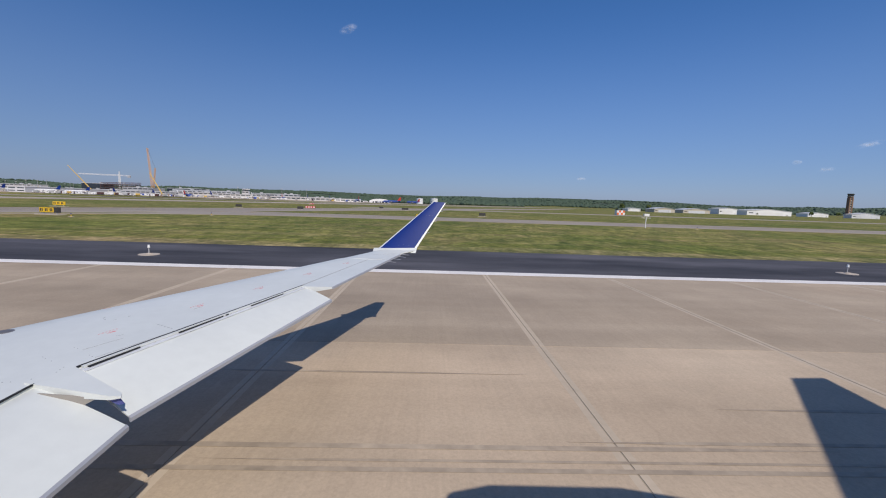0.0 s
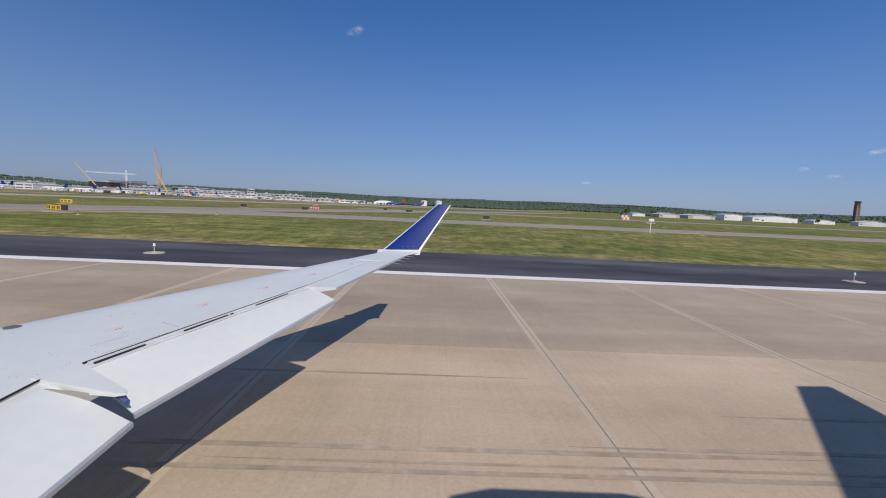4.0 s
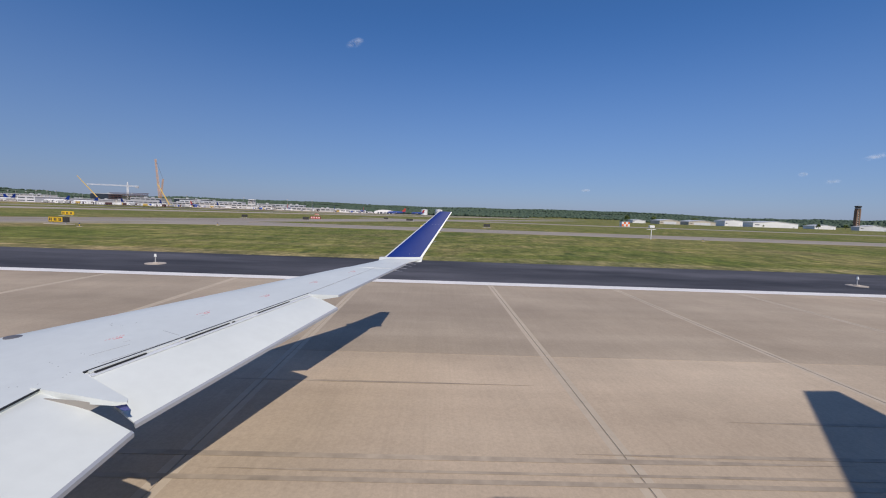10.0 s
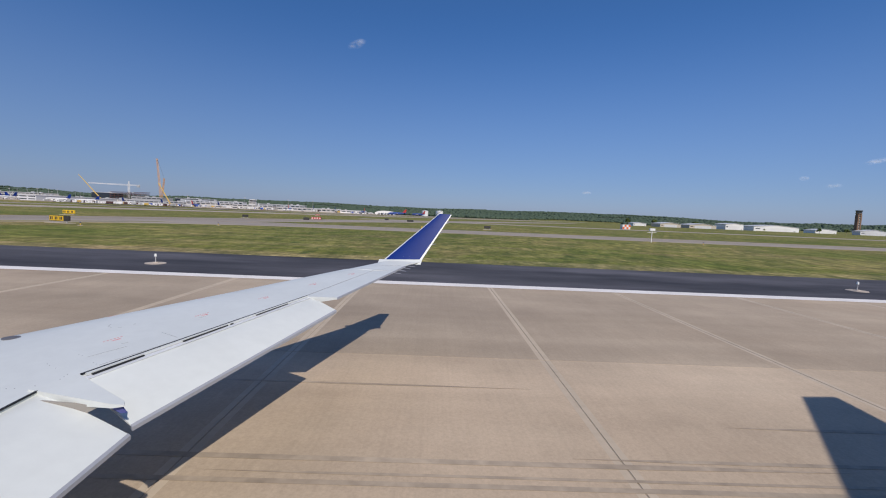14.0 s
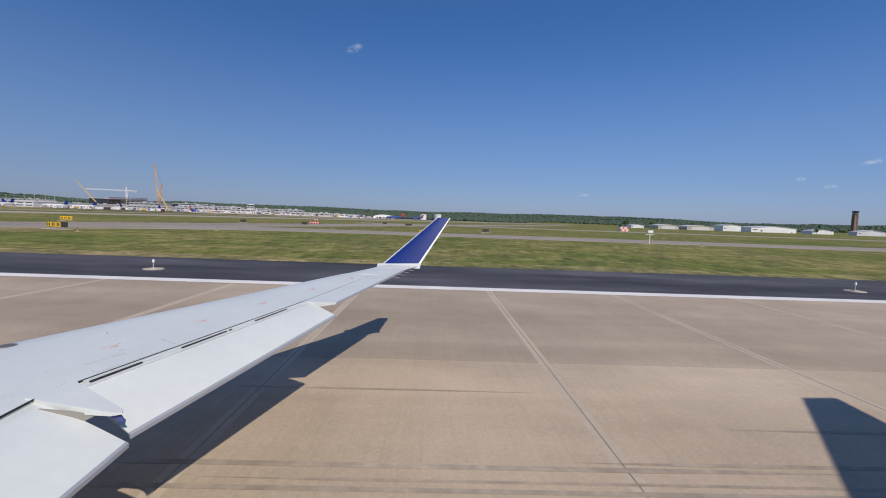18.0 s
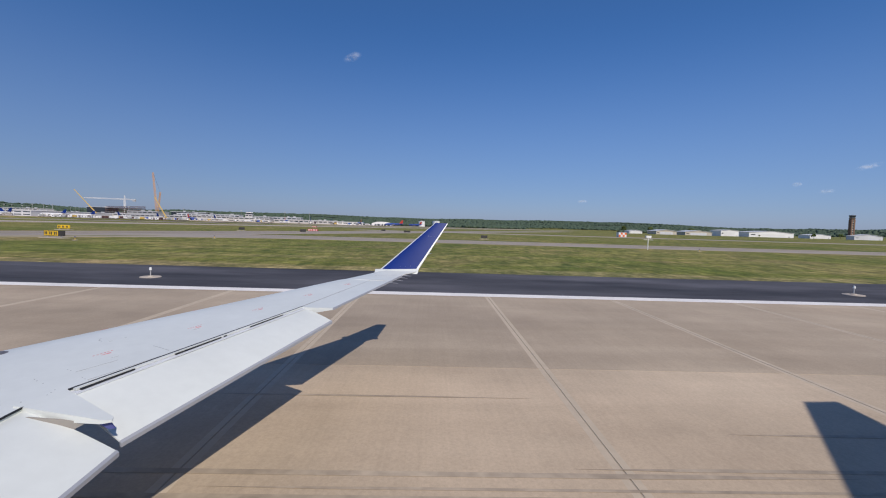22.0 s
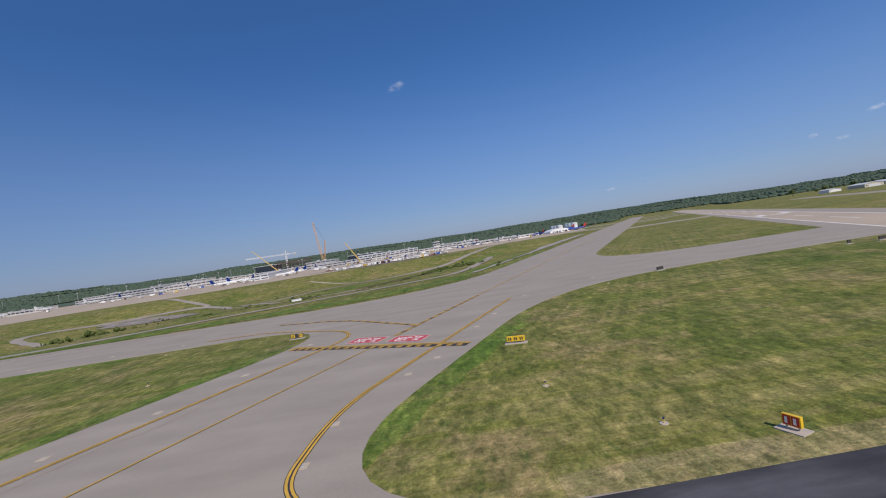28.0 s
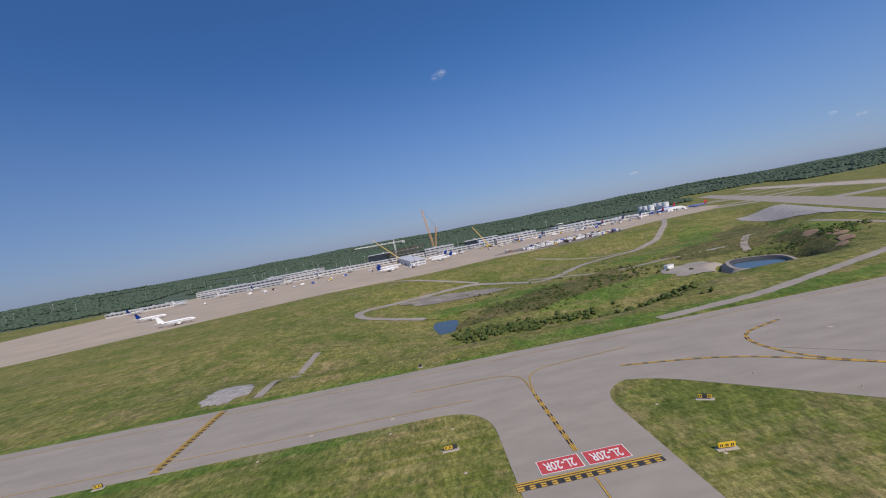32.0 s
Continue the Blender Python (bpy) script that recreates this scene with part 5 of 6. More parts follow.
rng = random.Random(11)
first = {c: truck(-400 - 30 * i, 812, 15, m, lb) for i, (c, m, lb) in enumerate((("w", M_HANGAR, "white apron service truck"), ("y", M_CRANE_Y, "yellow apron service truck"), ("b", M_BLUE_BODY, "blue apron service truck"), ("g", M_STEEL, "plain grey apron service truck"), ("r", M_RUST, "rust-brown tipper truck in the yard")))}
for k in range(70):
    x = rng.uniform(-700, -120) if k < 56 else rng.uniform(-1100, -700)
    y = 790 + 0.14 * (x + 400) * (1 if x > -560 else 0) + rng.uniform(-26, 34) - (50 if x < -700 else 0)
    copy_thing(first["wgwwgywrwb"[k % 10]], place((x, y, land(x, y)), rng.uniform(0, 360)))
# contractors' yard below the apron
for k in range(72):
    x = rng.uniform(-535, -365)
    y = 602 + 0.28 * (x + 450) + rng.uniform(-36, 36)
    copy_thing(first["gwryrgwbrg"[k % 10]], place((x, y, land(x, y)), rng.uniform(0, 360)))


def cabin(x, y, turn):
    t = thing("site_cabin", (x, y, land(x, y) + 0.1), turn, "white portable site cabin in the contractors' yard", "cabin", "site cabins")
    part("body", boxed(-6, 6, -1.5, 1.5, 0.2, 2.9, bevel=0.05), M_HANGAR, t)
    part("roof", boxed(-6.1, 6.1, -1.6, 1.6, 2.9, 3.05), M_ROOF, t)
    part("door", boxed(-1, 0, -1.56, -1.5, 0.3, 2.3), M_STEEL, t)
    for px in (-4.6, 1.4, 3.8):
        part("window", boxed(px, px + 1.2, -1.56, -1.5, 1.3, 2.2), M_GLASS, t)
    return t


hutch = cabin(-505, 575, 16)
for k in range(15):
    copy_thing(hutch, place((-490 + 13.5 * (k % 8), 582 + 3.9 * (k % 8) + 22 * (k // 8), 0.15), 16 + rng.uniform(-4, 4)))


def pile(x, y, r, h, paint, label):
    """A heap of building material: an uneven cone."""
    t = thing("material_pile", (x, y, land(x, y) + 0.1), rng.uniform(0, 360), label, "heap", "heaps in the yard")
    part("heap", loft(bmesh.new(), [[(r * f * (1 + 0.18 * math.sin(3 * a + f * 5)) * math.cos(a), r * f * (1 + 0.2 * math.sin(2 * a + 1)) * math.sin(a), h * (1 - f) ** 0.8) for a in [2 * math.pi * i / 14 for i in range(14)]] for f in (1.0, 0.7, 0.4, 0.05)]), paint, t)
    return t


for k in range(14):
    c = k % 3
    pile(rng.uniform(-530, -380), 600 + rng.uniform(-24, 36), rng.uniform(4, 9), rng.uniform(1.5, 3.5), (M_RUST, M_TAN, M_BRICK)[c], ("rusty heap of steel reinforcement", "tan heap of sand", "brown heap of soil")[c])


def light_mast(x, y, h):
    t = thing("light_mast", (x, y, land(x, y) - 0.2), 0, "tall grey floodlight mast", "lamp post", "floodlight masts")
    part("pole", tubed((0, 0, 0), (0, 0, h), 0.35, 0.2, 8), M_STEEL, t)
    part("lamp_head", boxed(-1.6, 1.6, -0.4, 0.4, h - 0.6, h + 0.5), M_STEEL, t)
    return t


lm = light_mast(-1040, 830, 24)
for k in range(34):
    x = rng.uniform(-1900, -1000) if k < 24 else rng.uniform(-950, -300)
    y = rng.uniform(900, 1500) if k < 24 else rng.uniform(895, 1010)
    copy_thing(lm, place((x, y, land(x, y) - 0.2), rng.uniform(0, 90)))


# ---- apron, tracks and the hollow ----
paved("apron", [(-1500, 330), (-1000, 395), (-760, 500), (-640, 505), (-557, 544), (-500, 548), (-444, 566), (-377, 604), (-284, 660), (-174, 690), (-110, 760), (-20, 1030), (-1500, 1040)], 0.03, M_APRON, "broad tan concrete apron before the terminal", "apron")
M_GRAVEL = worn("grey_gravel", (0.32, 0.28, 0.235), 0.95, 0.15, 0.08, 0.9, relief=0.5)
M_DIRT = worn("brown_bare_soil", (0.225, 0.175, 0.125), 0.95, 0.2, 0.05, 0.6, relief=0.5)
M_ROCK = worn("grey_riprap", (0.36, 0.33, 0.30), 0.9, 0.30, 0.3, 1.2, relief=0.8)
M_LINER = worn("black_pond_liner", (0.055, 0.058, 0.062), 0.6, 0.2, 0.1, 0.6)
wm, wt, wb = material("pond_water", (0.05, 0.07, 0.07), 0.12, 0, 0.35)
bump(wt, wb, noise_of(wt, coords(wt), 1.4, 3), 0.06, 0.03)


def draped(name, line, width, mat, label, category="track", lift=0.12):
    """A track that follows the ground."""
    pts = [Vector(p) for p in line]
    fine = []
    for a, b in zip(pts, pts[1:]):
        n = max(1, int((b - a).length / 5))
        fine += [a.lerp(b, i / n) for i in range(n)]
    fine.append(pts[-1])
    bm = bmesh.new()
    rows = []
    for i, p in enumerate(fine):
        d = (fine[min(i + 1, len(fine) - 1)] - fine[max(i - 1, 0)]).normalized()
        s = Vector((-d.y, d.x)) * width * (0.5 + 0.06 * math.sin(i * 1.7))
        rows.append([bm.verts.new((q.x, q.y, land(q.x, q.y) + lift)) for q in (p + s, p + s * 0.33, p - s * 0.33, p - s)])
    for a, b in zip(rows, rows[1:]):
        for j in range(3):
            bm.faces.new((a[j], a[j + 1], b[j + 1], b[j]))
    return tagged(part(name, bm, mat), label, category, kind="structure")


def patch(name, cx, cy, rx, ry, mat, label, category, turn=0.0, lift=0.15, seed=1):
    """An uneven patch of ground cover that follows the land."""
    bm = bmesh.new()
    c = math.cos(radians(turn)), math.sin(radians(turn))
    rings = []
    for k in range(9):
        ring = []
        for i in range(40):
            a = 2 * math.pi * i / 40
            r = k / 8 * (1 + 0.45 * noise.noise(Vector((math.cos(a) * 1.3, math.sin(a) * 1.3, seed))) + 0.25 * noise.noise(Vector((math.cos(a) * 4.1, math.sin(a) * 4.1, seed + 5))))
            u, w = rx * r * math.cos(a), ry * r * math.sin(a)
            x, y = cx + u * c[0] - w * c[1], cy + u * c[1] + w * c[0]
            ring.append(bm.verts.new((x, y, land(x, y) + lift - (0.1 if k == 8 else 0))))
        rings.append(ring)
    for a, b in zip(rings[1:], rings[2:]):
        for i in range(40):
            bm.faces.new((a[i], b[i], b[(i + 1) % 40], a[(i + 1) % 40]))
    bm.faces.new(rings[1])
    for v in rings[0]:
        bm.verts.remove(v)
    bmesh.ops.recalc_face_normals(bm, faces=bm.faces)
    return tagged(part(name, bm, mat), label, category, kind="structure")


draped("gravel_track", curve_pts([(-570, 158), (-530, 163), (-489, 177), (-445, 193), (-405, 208), (-386, 217), (-374, 240), (-352, 312), (-345, 356), (-360, 384), (-398, 340), (-412, 318)], 12), 5, M_GRAVEL, "grey gravel service track along the taxiway")
draped("gravel_track", curve_pts([(-652, 300), (-700, 330), (-704, 366), (-663, 390), (-600, 412), (-573, 390), (-559, 358), (-539, 374), (-504, 410), (-434, 442), (-378, 500), (-322, 575), (-255, 690)], 16), 7, M_GRAVEL, "pale gravel track winding through the hollow")
draped("gravel_track", curve_pts([(-395, 345), (-440, 352), (-500, 340), (-545, 375), (-560, 385)], 20), 5, M_GRAVEL, "pale gravel track down to the lined pond")
draped("gravel_track", [(-689, 491), (-632, 438), (-600, 413)], 5, M_GRAVEL, "pale gravel track up to the apron")
draped("concrete_path", [(-524, 480), (-465, 441), (-432, 444)], 2.5, M_PALE, "narrow pale path across the grass")
draped("concrete_path", [(-708, 160), (-708, 240)], 3.2, M_GRAVEL, "narrow pale path across the grass")
M_YARD = worn("dark_yard_gravel", (0.20, 0.17, 0.145), 0.95, 0.3, 0.05, 0.4)
M_RUBBLE = worn("grey_rubble", (0.25, 0.22, 0.185), 0.95, 0.35, 0.08, 0.7, relief=0.8)
M_SCRUB = turf("rough_scrub", (0.115, 0.115, 0.040), (0.20, 0.165, 0.075), (0.22, 0.155, 0.085), (0.085, 0.105, 0.028))
patch("scrub_slope", -560, 300, 75, 30, M_SCRUB, "rough brown-green scrub on the slope", "scrub", 30, 0.12, 11)
patch("scrub_slope", -400, 360, 60, 30, M_SCRUB, "rough brown-green scrub on the slope", "scrub", 20, 0.12, 12)
patch("scrub_slope", -330, 420, 30, 70, M_SCRUB, "rough brown-green scrub on the slope", "scrub", -28, 0.14, 13)
M_LUSH = turf("lush_grass", (0.130, 0.190, 0.036), (0.205, 0.220, 0.062), (0.25, 0.21, 0.10), (0.098, 0.168, 0.028))
for k, (px, py, pa, pb, pt) in enumerate(((-545, 268, 44, 20, 24), (-600, 318, 60, 12, 12), (-345, 470, 20, 80, -30), (-420, 400, 70, 16, 22), (-380, 300, 22, 44, -30))):
    patch("lush_grass", px, py, pa, pb, M_LUSH, "fresh green grass on the graded slope", "grass", pt, 0.07, 40 + k)
draped("lush_grass", curve_pts([(-620, 161), (-500, 163), (-425, 166), (-392, 182), at31(-33, 130), at31(-32, 230)], 20), 13, M_LUSH, "fresh green grass beside the taxiway", "grass", 0.05)
patch("gravel_yard", -474, 285, 26, 17, M_GRAVEL, "grey gravel yard beside the lined pond", "gravel", 40, 0.2, 2)
patch("scrub_slope", -405, 285, 55, 15, M_SCRUB, "rough brown-green scrub on the bank above the pond", "scrub", 60, 0.12, 14)
M_CLAY = worn("orange_clay", (0.33, 0.215, 0.13), 0.95, 0.25, 0.2, 1.0, relief=0.6)
for k, (px, py, pr) in enumerate(((-398, 262, 12), (-411, 245, 9), (-389, 290, 10), (-420, 238, 6))):
    patch("bare_bank", px, py, pr, pr * 0.36, M_CLAY, "bare orange-brown clay on the eroded bank", "soil", 62, 0.25, 20 + k)
patch("stone_patch", -724, 175, 9, 14, M_ROCK, "patch of pale stones in the grass", "stones", 10, 0.12, 5)
patch("rubble_slope", -624, 370, 46, 16, M_RUBBLE, "long grey slope of rubble and spoil", "rubble", -6, 0.4, 6)
patch("contractors_yard", -450, 602, 88, 44, M_YARD, "dark gravel contractors' yard full of vehicles", "gravel", 16, 0.15, 7)
def slope_at(u):
    """How far the rocks reach down the slope, u metres along the angled taxiway."""
    return 3 + 46 * ease(225, 480, u)


# rocks below the angled taxiway: a bed and the larger stones on it
bm = bmesh.new()
rows = []
for i in range(46):
    u = 125 + 8 * i
    row = []
    for j in range(7):
        x, y = at31(-29 - slope_at(u) * j / 6 - 2 * noise.noise(Vector((u * 0.06, j, 1))), u)
        row.append(bm.verts.new((x, y, land(x, y) + 0.25)))
    rows.append(row)
for ra, rb in zip(rows, rows[1:]):
    for j in range(6):
        bm.faces.new((ra[j], rb[j], rb[j + 1], ra[j + 1]))
bmesh.ops.recalc_face_normals(bm, faces=bm.faces)
tagged(part("riprap_slope", bm, M_ROCK), "grey rock slope below the angled taxiway", "rocks", kind="structure")


def basin(cx, cy, rx, ry, turn):
    """A lined basin: a pale berm, black lined sides and the water's edge, as rings about the middle."""
    ct, sn = math.cos(radians(turn)), math.sin(radians(turn))

    def ring(f, z):
        pts = []
        for i in range(36):
            a = 2 * math.pi * i / 36
            k = (abs(math.cos(a)) ** 3.2 + abs(math.sin(a)) ** 3.2) ** (-1 / 3.2) * f
            u, w = rx * k * math.cos(a), ry * k * math.sin(a)
            x, y = cx + u * ct - w * sn, cy + u * sn + w * ct
            pts.append((x, y, z if z is not None else land(x, y) - 0.4))
        return pts
    rim = -9.6
    berm = tagged(part("pond_berm", loft(bmesh.new(), [ring(1.45, None), ring(1.22, rim), ring(1.08, rim + 0.1)], caps=False), M_GRAVEL), "pale gravel berm round the lined pond", "berm", kind="structure")
    tagged(part("pond_liner", loft(bmesh.new(), [ring(1.08, rim + 0.1), ring(0.98, rim - 0.5), ring(0.90, rim - 2.0)], caps=False), M_LINER), "black lined sides of the pond", "basin", kind="structure")
    tagged(part("pond_shelf", loft(bmesh.new(), [ring(0.90, rim - 2.0), ring(0.78, rim - 2.4), ring(0.60, rim - 5.0)], caps=False), M_ROCK), "pale muddy shelf round the water", "basin", kind="structure")
    lv = rim - 1.4
    tagged(part("lined_pond", loft(bmesh.new(), [ring(0.92, lv - 0.3), ring(0.92, lv)], smooth=False), wm), "still grey-blue water in the lined pond", "water", kind="structure")


basin(-447, 264, 19, 14, 62)
lv = land(-640, 278) + 0.9
pts = [(-640 + 8 * math.cos(a) * (1 + 0.2 * math.sin(3 * a)), 278 + 22 * math.sin(a)) for a in [2 * math.pi * i / 28 for i in range(28)]]
tagged(part("small_pond", slab(bmesh.new(), pts, lv - 1.0, lv), wm), "small dark pond in the hollow", "water", kind="structure")
verge = []
for i in range(420):
    x = -700 + 5 * i
    verge.append((x, 35.2 + 1.8 * noise.noise(Vector((x * 0.05, 0, 2))) + 1.2 * noise.noise(Vector((x * 0.31, 0, 6)))))
M_VERGE = turf("straw_verge", (0.25, 0.215, 0.090), (0.36, 0.30, 0.150), (0.33, 0.26, 0.150), (0.17, 0.18, 0.055))
for x0, x1 in ((-118, 500), (-392, -160), (-480, -462), (-600, -540), (-700, -650)):
    b = bmesh.new()
    rows = [(b.verts.new((x, 32.5, -0.045)), b.verts.new((x, y + 0.8, -0.045))) for x, y in verge if x0 <= x <= x1]
    for (p, q), (u, w) in zip(rows, rows[1:]):
        b.faces.new((p, u, w, q))
    tagged(part("dry_verge", b, M_VERGE), "dry straw-coloured verge along the shoulder", "grass", kind="structure")
for line in ([at31(-22.2, -50), at31(-22.2, 4)], [(-470, 113.6), (-536, 113.6)], [(-656, 113.6), (-790, 113.6)], [(-510, 156.4), (-790, 156.4)], [at31(22.2, -44), at31(22.2, 20)], [at31(-22.4, 130), at31(-22.4, 240)]):
    (ax, ay), (bx, by) = line
    n = 60
    b = bmesh.new()
    d = Vector((bx - ax, by - ay)).normalized()
    rows = []
    for i in range(n + 1):
        x, y = ax + (bx - ax) * i / n, ay + (by - ay) * i / n
        w = 1.9 + 0.9 * noise.noise(Vector((x * 0.2, y * 0.2, 3)))
        rows.append([b.verts.new((x - d.y * k, y + d.x * k, land(x - d.y * k, y + d.x * k) - 0.045)) for k in (-w, w)])
    for ra, rb in zip(rows, rows[1:]):
        b.faces.new((ra[0], rb[0], rb[1], ra[1]))
    bmesh.ops.recalc_face_normals(b, faces=b.faces)
    tagged(part("grass_verge", b, M_LUSH), "greener strip of grass along the taxiway's edge", "grass", kind="structure")
hut = thing("site_hut", (-485, 296, land(-485, 296)), 20, "small white site hut by the track", "hut")
part("body", boxed(-3, 3, -1.5, 1.5, 0, 2.6, bevel=0.05), M_HANGAR, hut)
part("roof", boxed(-3.2, 3.2, -1.7, 1.7, 2.6, 2.8), M_ROOF, hut)


# ---- trees, bushes and woods ----
def leafy(name, a, b):
    m, nt, bs = material(name, a, 0.85, 0, 0.15)
    p = coords(nt)
    g = nt.nodes.new("ShaderNodeNewGeometry")
    col = blend(nt, g.outputs["Random Per Island"], a, b)
    col = blend(nt, 1.0, col, ramp(nt, noise_of(nt, p, 0.25, 5, 0.7), [(0.3, grey(0.72)), (0.7, grey(1.22))]), "MULTIPLY")
    nt.links.new(col, bs.inputs["Base Color"])
    return m


M_LEAF = leafy("bush_leaves", (0.055, 0.085, 0.022), (0.095, 0.115, 0.035))
# distance haze is put into the canopy colour as a bluish tint
M_WOOD = leafy("haze_tinted_canopy", (0.066, 0.100, 0.068), (0.082, 0.116, 0.078))
ico = bmesh.new()
bmesh.ops.create_icosphere(ico, subdivisions=1, radius=1)
ICO_V = [tuple(v.co) for v in ico.verts]
ICO_F = [tuple(v.index for v in f.verts) for f in ico.faces]
ico.free()


def clumps(name, spots, mat, label, category, seed):
    """Many uneven leafy clumps as one mesh; spots: x, y, z, width, height."""
    r = random.Random(seed)
    verts, faces = [], []
    for x, y, z, w, h in spots:
        n = len(verts)
        c, s = math.cos(r.uniform(0, 6.3)), math.sin(r.uniform(0, 6.3))
        for vx, vy, vz in ICO_V:
            k = r.uniform(0.72, 1.28)
            verts.append(((x + (vx * c - vy * s) * w * k) * SC, (y + (vx * s + vy * c) * w * k) * SC, (z + (vz * 0.6 + 0.45) * h * k) * SC))
        faces += [tuple(i + n for i in f) for f in ICO_F]
    me = bpy.data.meshes.new(name)
    me.from_pydata(verts, [], faces)
    me.materials.append(mat)
    me.shade_smooth()
    ob = new(name, me)
    return tagged(ob, label, category, kind="stuff")


rng = random.Random(23)
spots = []
for k in range(1900):
    t = rng.random()
    zone = rng.random() * 0.82
    if zone < 0.35:
        x, y = -628 + 85 * t + rng.gauss(0, 7), 235 - 38 * t + rng.gauss(0, 8)
    elif zone < 0.6:
        x, y = -610 + 130 * t + rng.gauss(0, 9), 262 + 85 * t + rng.gauss(0, 17)
    elif zone < 0.75:
        x, y = -400 + rng.gauss(0, 20), 275 + rng.gauss(0, 16)
    else:
        x, y = rng.uniform(-640, -480), rng.uniform(225, 400)
    if math.hypot((x + 447) / 30, (y - 264) / 30) < 1 or noise.noise(Vector((x * 0.045, y * 0.045, 4))) < rng.uniform(-0.25, 0.25) or math.hypot((x + 640) / 12, (y - 278) / 24) < 1:
        continue
    w = rng.uniform(0.4, 1.1) * (1.5 if zone < 0.35 else 1.0)
    for j in range(3):
        spots.append((x + rng.gauss(0, w * 0.6), y + rng.gauss(0, w * 0.6), land(x, y) + rng.uniform(-0.2, 0.5) * w, w * rng.uniform(0.5, 0.9), w * rng.uniform(0.7, 1.2)))
clumps("bushes", spots, M_LEAF, "green bushes scattered over the slopes of the hollow", "bushes", 3)
spots = []
for k in range(62000):
    a = radians(rng.uniform(-72, 72))
    r = 1230 + 3300 * rng.random() ** 1.5
    x, y = -250 + r * math.sin(a), 60 + r * math.cos(a)
    if y < 1050 or (x > 150 and y < 1180 + 0.15 * x) or (abs((x + 408) * U31.y - (y - 84) * U31.x - 100) < 160 and r < 1900) or noise.noise(Vector((x * 0.004, y * 0.004, 9))) < -0.32:
        continue
    w = rng.uniform(4, 7) * (0.8 + r / 3500)
    spots.append((x, y, land(x, y), w, rng.uniform(4.5, 8.5)))
clumps("woods", spots, M_WOOD, "dark green woods on the low ridges, tinted for haze", "woods", 5)


def tree(x, y, h):
    """A broadleaf tree: tapered trunk, limbs and a gappy crown of leafy clumps."""
    r = random.Random(int(x * 13 + y))
    z = land(x, y)
    t = thing("tree", (x, y, z - 0.2), 0, "broadleaf tree with a full green crown", "tree", "trees by the hangars")
    b = bmesh.new()
    tube(b, (0, 0, 0), (0.2, 0, h * 0.5), h * 0.035, h * 0.02, 8)
    for k in range(5):
        a = k * 1.26
        tube(b, (0.1, 0, h * (0.3 + 0.04 * k)), (h * 0.24 * math.cos(a), h * 0.24 * math.sin(a), h * (0.55 + 0.06 * k)), h * 0.014, h * 0.006, 6)
    part("trunk", b, M_DIRT, t)
    vs, fs = [], []
    for k in range(46):
        a, e, q = r.uniform(0, 6.28), r.uniform(-0.5, 1.4), r.uniform(0.5, 1.0)
        c = Vector((math.cos(a) * math.cos(e), math.sin(a) * math.cos(e), math.sin(e))) * h * 0.36 * q + Vector((0, 0, h * 0.62))
        w = h * r.uniform(0.07, 0.13)
        n = len(vs)
        vs += [tuple((c + Vector(v) * w * r.uniform(0.7, 1.3)) * SC) for v in ICO_V]
        fs += [tuple(i + n for i in f) for f in ICO_F]
    me = bpy.data.meshes.new("crown")
    me.from_pydata(vs, [], fs)
    me.materials.append(M_LEAF)
    new("crown", me).parent = t
    return t


for k in range(46):
    x = rng.uniform(300, 1900)
    tree(x, rng.uniform(815, 900), rng.uniform(8, 14))
for x, y, h in ((655, 748, 9), (725, 770, 10), (560, 752, 4), (1360, 770, 14)):
    tree(x, y, h)


# ---- clouds ----
cm, cnt, cb = material("thin_cloud", (0.95, 0.95, 0.95), 1.0, 0, 0)
ctr = cnt.nodes.new("ShaderNodeBsdfTransparent")
cdf = cnt.nodes.new("ShaderNodeBsdfDiffuse")
cdf.inputs[0].default_value = (0.95, 0.95, 0.95, 1)
cmx = cnt.nodes.new("ShaderNodeMixShader")
ctc = cnt.nodes.new("ShaderNodeTexCoord")
cgr = cnt.nodes.new("ShaderNodeTexGradient")
cgr.gradient_type = "SPHERICAL"
cmp = cnt.nodes.new("ShaderNodeMapping")
cmp.inputs["Location"].default_value = (-1, -1, 0)
cmp.inputs["Scale"].default_value = (2, 2, 0)
cnt.links.new(ctc.outputs["Generated"], cmp.inputs["Vector"])
cnt.links.new(cmp.outputs[0], cgr.inputs[0])
cnz = ramp(cnt, noise_of(cnt, coords(cnt, (1, 1, 2.2)), 0.011, 8, 0.7), [(0.40, grey(0.0)), (0.72, grey(1.0))])
cfa = blend(cnt, 1.0, cnz, ramp(cnt, cgr.outputs["Fac"], [(0.0, grey(0.0)), (0.75, grey(0.62))]), "MULTIPLY")
cnt.links.new(cfa, cmx.inputs[0])
cnt.links.new(ctr.outputs[0], cmx.inputs[1])
cnt.links.new(cdf.outputs[0], cmx.inputs[2])
cnt.links.new(cmx.outputs[0], cnt.nodes["Material Output"].inputs["Surface"])
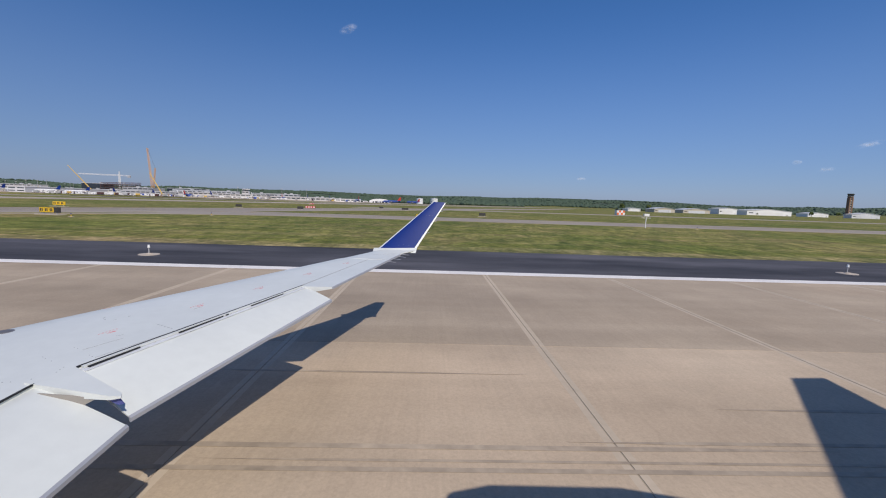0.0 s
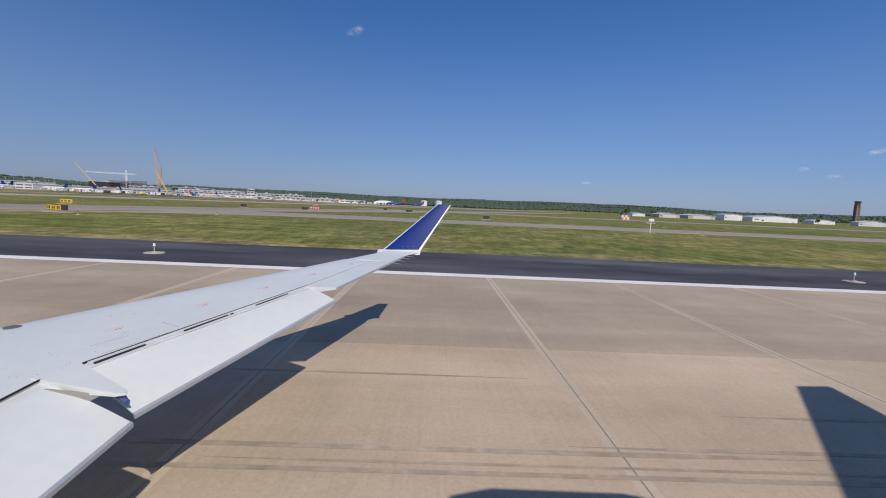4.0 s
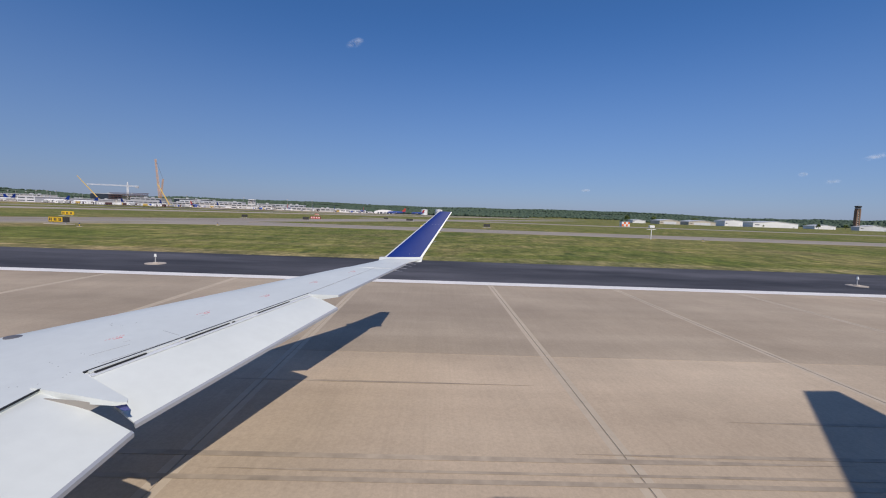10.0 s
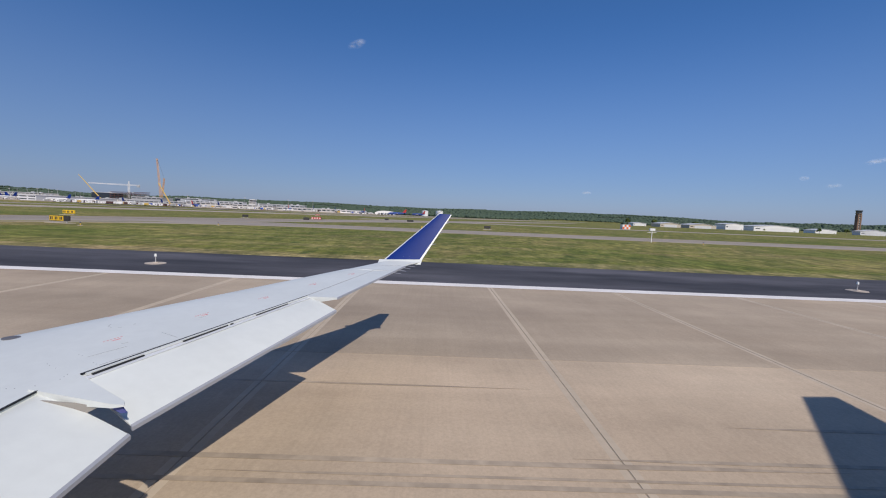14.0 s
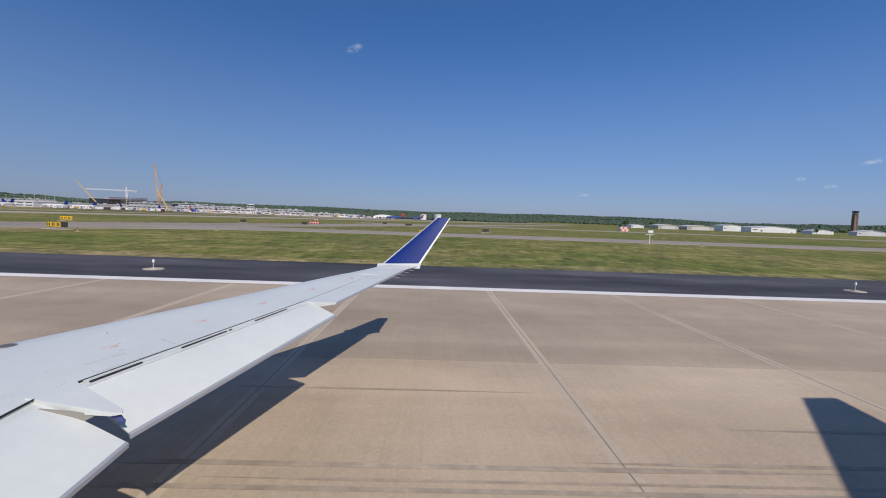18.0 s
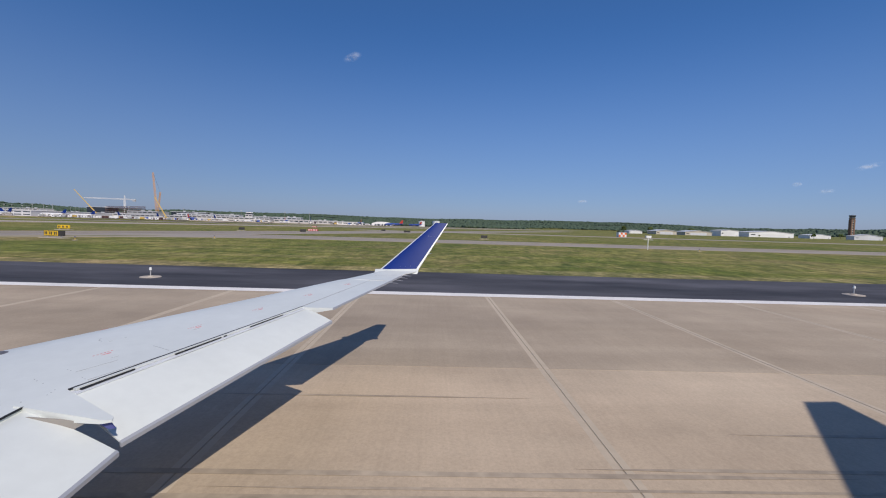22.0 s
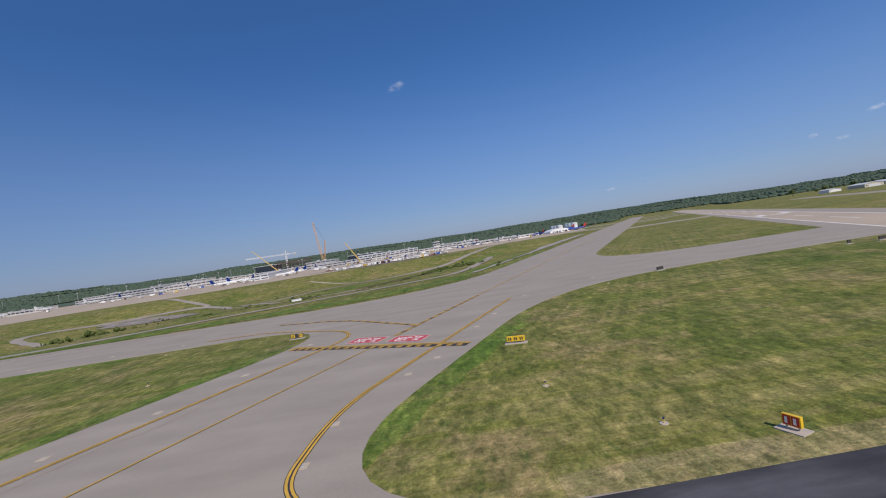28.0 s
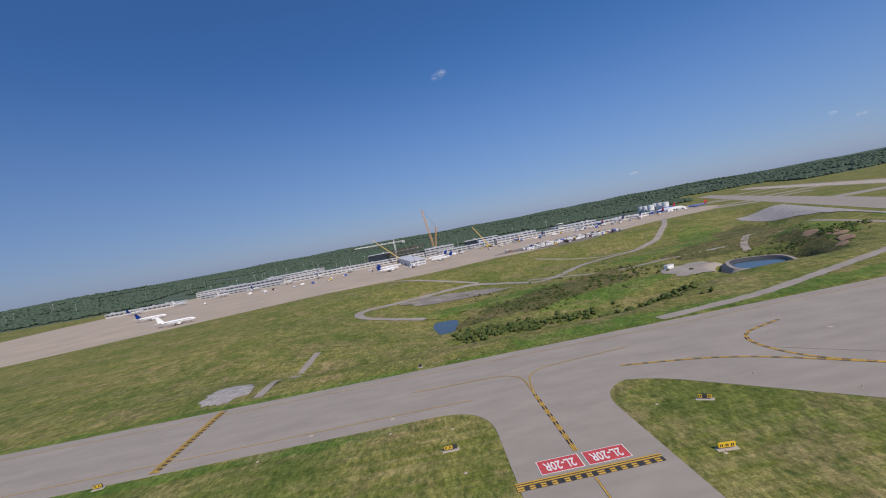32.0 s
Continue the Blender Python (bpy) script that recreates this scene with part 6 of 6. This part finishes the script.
for x, z, w, h, tilt in ((-415, 783, 46, 22, 20), (3676, 613, 150, 26, 14), (3059, 441, 46, 20, 4), (3320, 390, 90, 22, 6), (1234, 241, 40, 14, 0)):
    bm = bmesh.new()
    bmesh.ops.create_grid(bm, x_segments=12, y_segments=8, size=1.0, matrix=Matrix.Diagonal((w, h, 1, 1)))
    for v in bm.verts:
        v.co.z = 14 * noise.noise(v.co * 0.02)
    c = part("cloud", bm, cm)
    c.matrix_basis = Matrix.Translation((x * SC, (2093 if x < 0 else 3600) * SC, z * SC)) @ Matrix.Rotation(radians(90), 4, "X") @ Matrix.Rotation(radians(tilt), 4, "Z")
    tagged(c, "small thin white cloud in a blue sky", "cloud", kind="structure")


# ---- runway slabs and paint, last ----
NEAR = range(-44, 30)
for k, (y0, y1) in enumerate(LANES):
    base = part("slab", slab_mesh(y0, y1), M_SLAB_OUT if k in (0, 3) else M_SLAB, runway)
    base.data.materials.append(M_SEAL)
    base.location = (NEAR[0] * PITCH * SC, 0, 0)
    for i in NEAR[1:]:
        o = base.copy()
        scene.collection.objects.link(o)
        o.location = (i * PITCH * SC, 0, 0)
verts, faces = [], []
for i in list(range(-370, NEAR[0])) + list(range(NEAR[-1] + 1, 226)):
    for y0, y1 in LANES:
        n = len(verts)
        x0, x1 = i * PITCH + 0.035, (i + 1) * PITCH - 0.035
        verts += [(x * SC, y * SC, 0.03 * SC) for x, y in ((x0, y0 + 0.02), (x1, y0 + 0.02), (x1, y1 - 0.02), (x0, y1 - 0.02))]
        faces.append((n, n + 1, n + 2, n + 3))
me = bpy.data.meshes.new("far_slabs")
me.from_pydata(verts, [], faces)
me.materials.append(M_SLAB)
me.materials.append(M_SLAB_OUT)
for i, f in enumerate(me.polygons):
    f.material_index = 1 if i % 4 in (0, 3) else 0
fs = new("far_slabs", me)
fs.parent = runway
tagged(fs, kind="stuff")


def paint(name, x0, x1, y0, y1, mat, z=0.046, label=""):
    return part(name, slab(bmesh.new(), [(x0, y0), (x1, y0), (x1, y1), (x0, y1)], z - 0.006, z), mat, runway, label)


for s in (1, -1):
    paint("edge_line", -2290, 1390, min(s * 21.95, s * 22.83), max(s * 21.95, s * 22.83), M_WHITE, label="white painted runway edge line")
for k in range(40):
    paint("centre_dash", 1000 - 61 * k, 1036.6 - 61 * k, -0.45, 0.45, M_WHITE)
# touchdown bars and aiming point, by their distance from the runway's end
END = 1130
FT = 0.3048
for feet, bars in ((500, 3), (1500, 2), (2000, 2), (2500, 1), (3000, 1)):
    for s in (1, -1):
        for k in range(bars):
            y0 = (36 + 11 * k) * FT
            x1 = END - feet * FT
            ya, yb = sorted((s * y0, s * (y0 + 6 * FT)))
            paint("bar_border", x1 - 75 * FT - 0.2, x1 + 0.2, ya - 0.2, yb + 0.2, M_BLACK, 0.046)
            paint("touchdown_bar", x1 - 75 * FT, x1, ya, yb, M_WHITE, 0.062, "white touchdown bar with a black border")
for s in (1, -1):
    ya, yb = sorted((s * 11.0, s * 20.1))
    paint("bar_border", END - 357.2, END - 310.8, ya - 0.2, yb + 0.2, M_BLACK, 0.046)
    paint("aiming_bar", END - 357, END - 311, ya, yb, M_WHITE, 0.062, "broad white aiming point bar")
# tyre marks of the touchdown zone
rng = random.Random(8)
for k in range(60):
    x, y = rng.uniform(330, 800), rng.choice((-1, 1)) * abs(rng.gauss(4.5, 2.2))
    ln = rng.uniform(12, 60)
    paint("tyre_mark", x, x + ln, y, y + rng.uniform(0.15, 0.4), M_BLACK, 0.0475 + 0.0001 * k)
# faint rubber smears beside the standing jet, along the lane
M_SMEAR = worn("rubber_smear", (0.362, 0.296, 0.22), 0.85, 0.22, 0.5, 4)
for k, (x0, x1, y, w) in enumerate(((-27, -9, 6.42, 0.10), (-24, -4, 6.62, 0.06), (-33, -15, 6.95, 0.12), (-19, 3, 7.12, 0.09), (-16, -7, 8.22, 0.10), (-26, -19, 9.6, 0.08))):
    outline = [(x0, y), (x0 + 1.6, y - w / 2), (x1 - 3.0, y - w / 2), (x1, y), (x1 - 2.2, y + w / 2), (x0 + 2.4, y + w / 2)]
    part("rubber_smear", slab(bmesh.new(), outline, 0.034, 0.0345 + 0.0003 * k), M_SMEAR, runway)
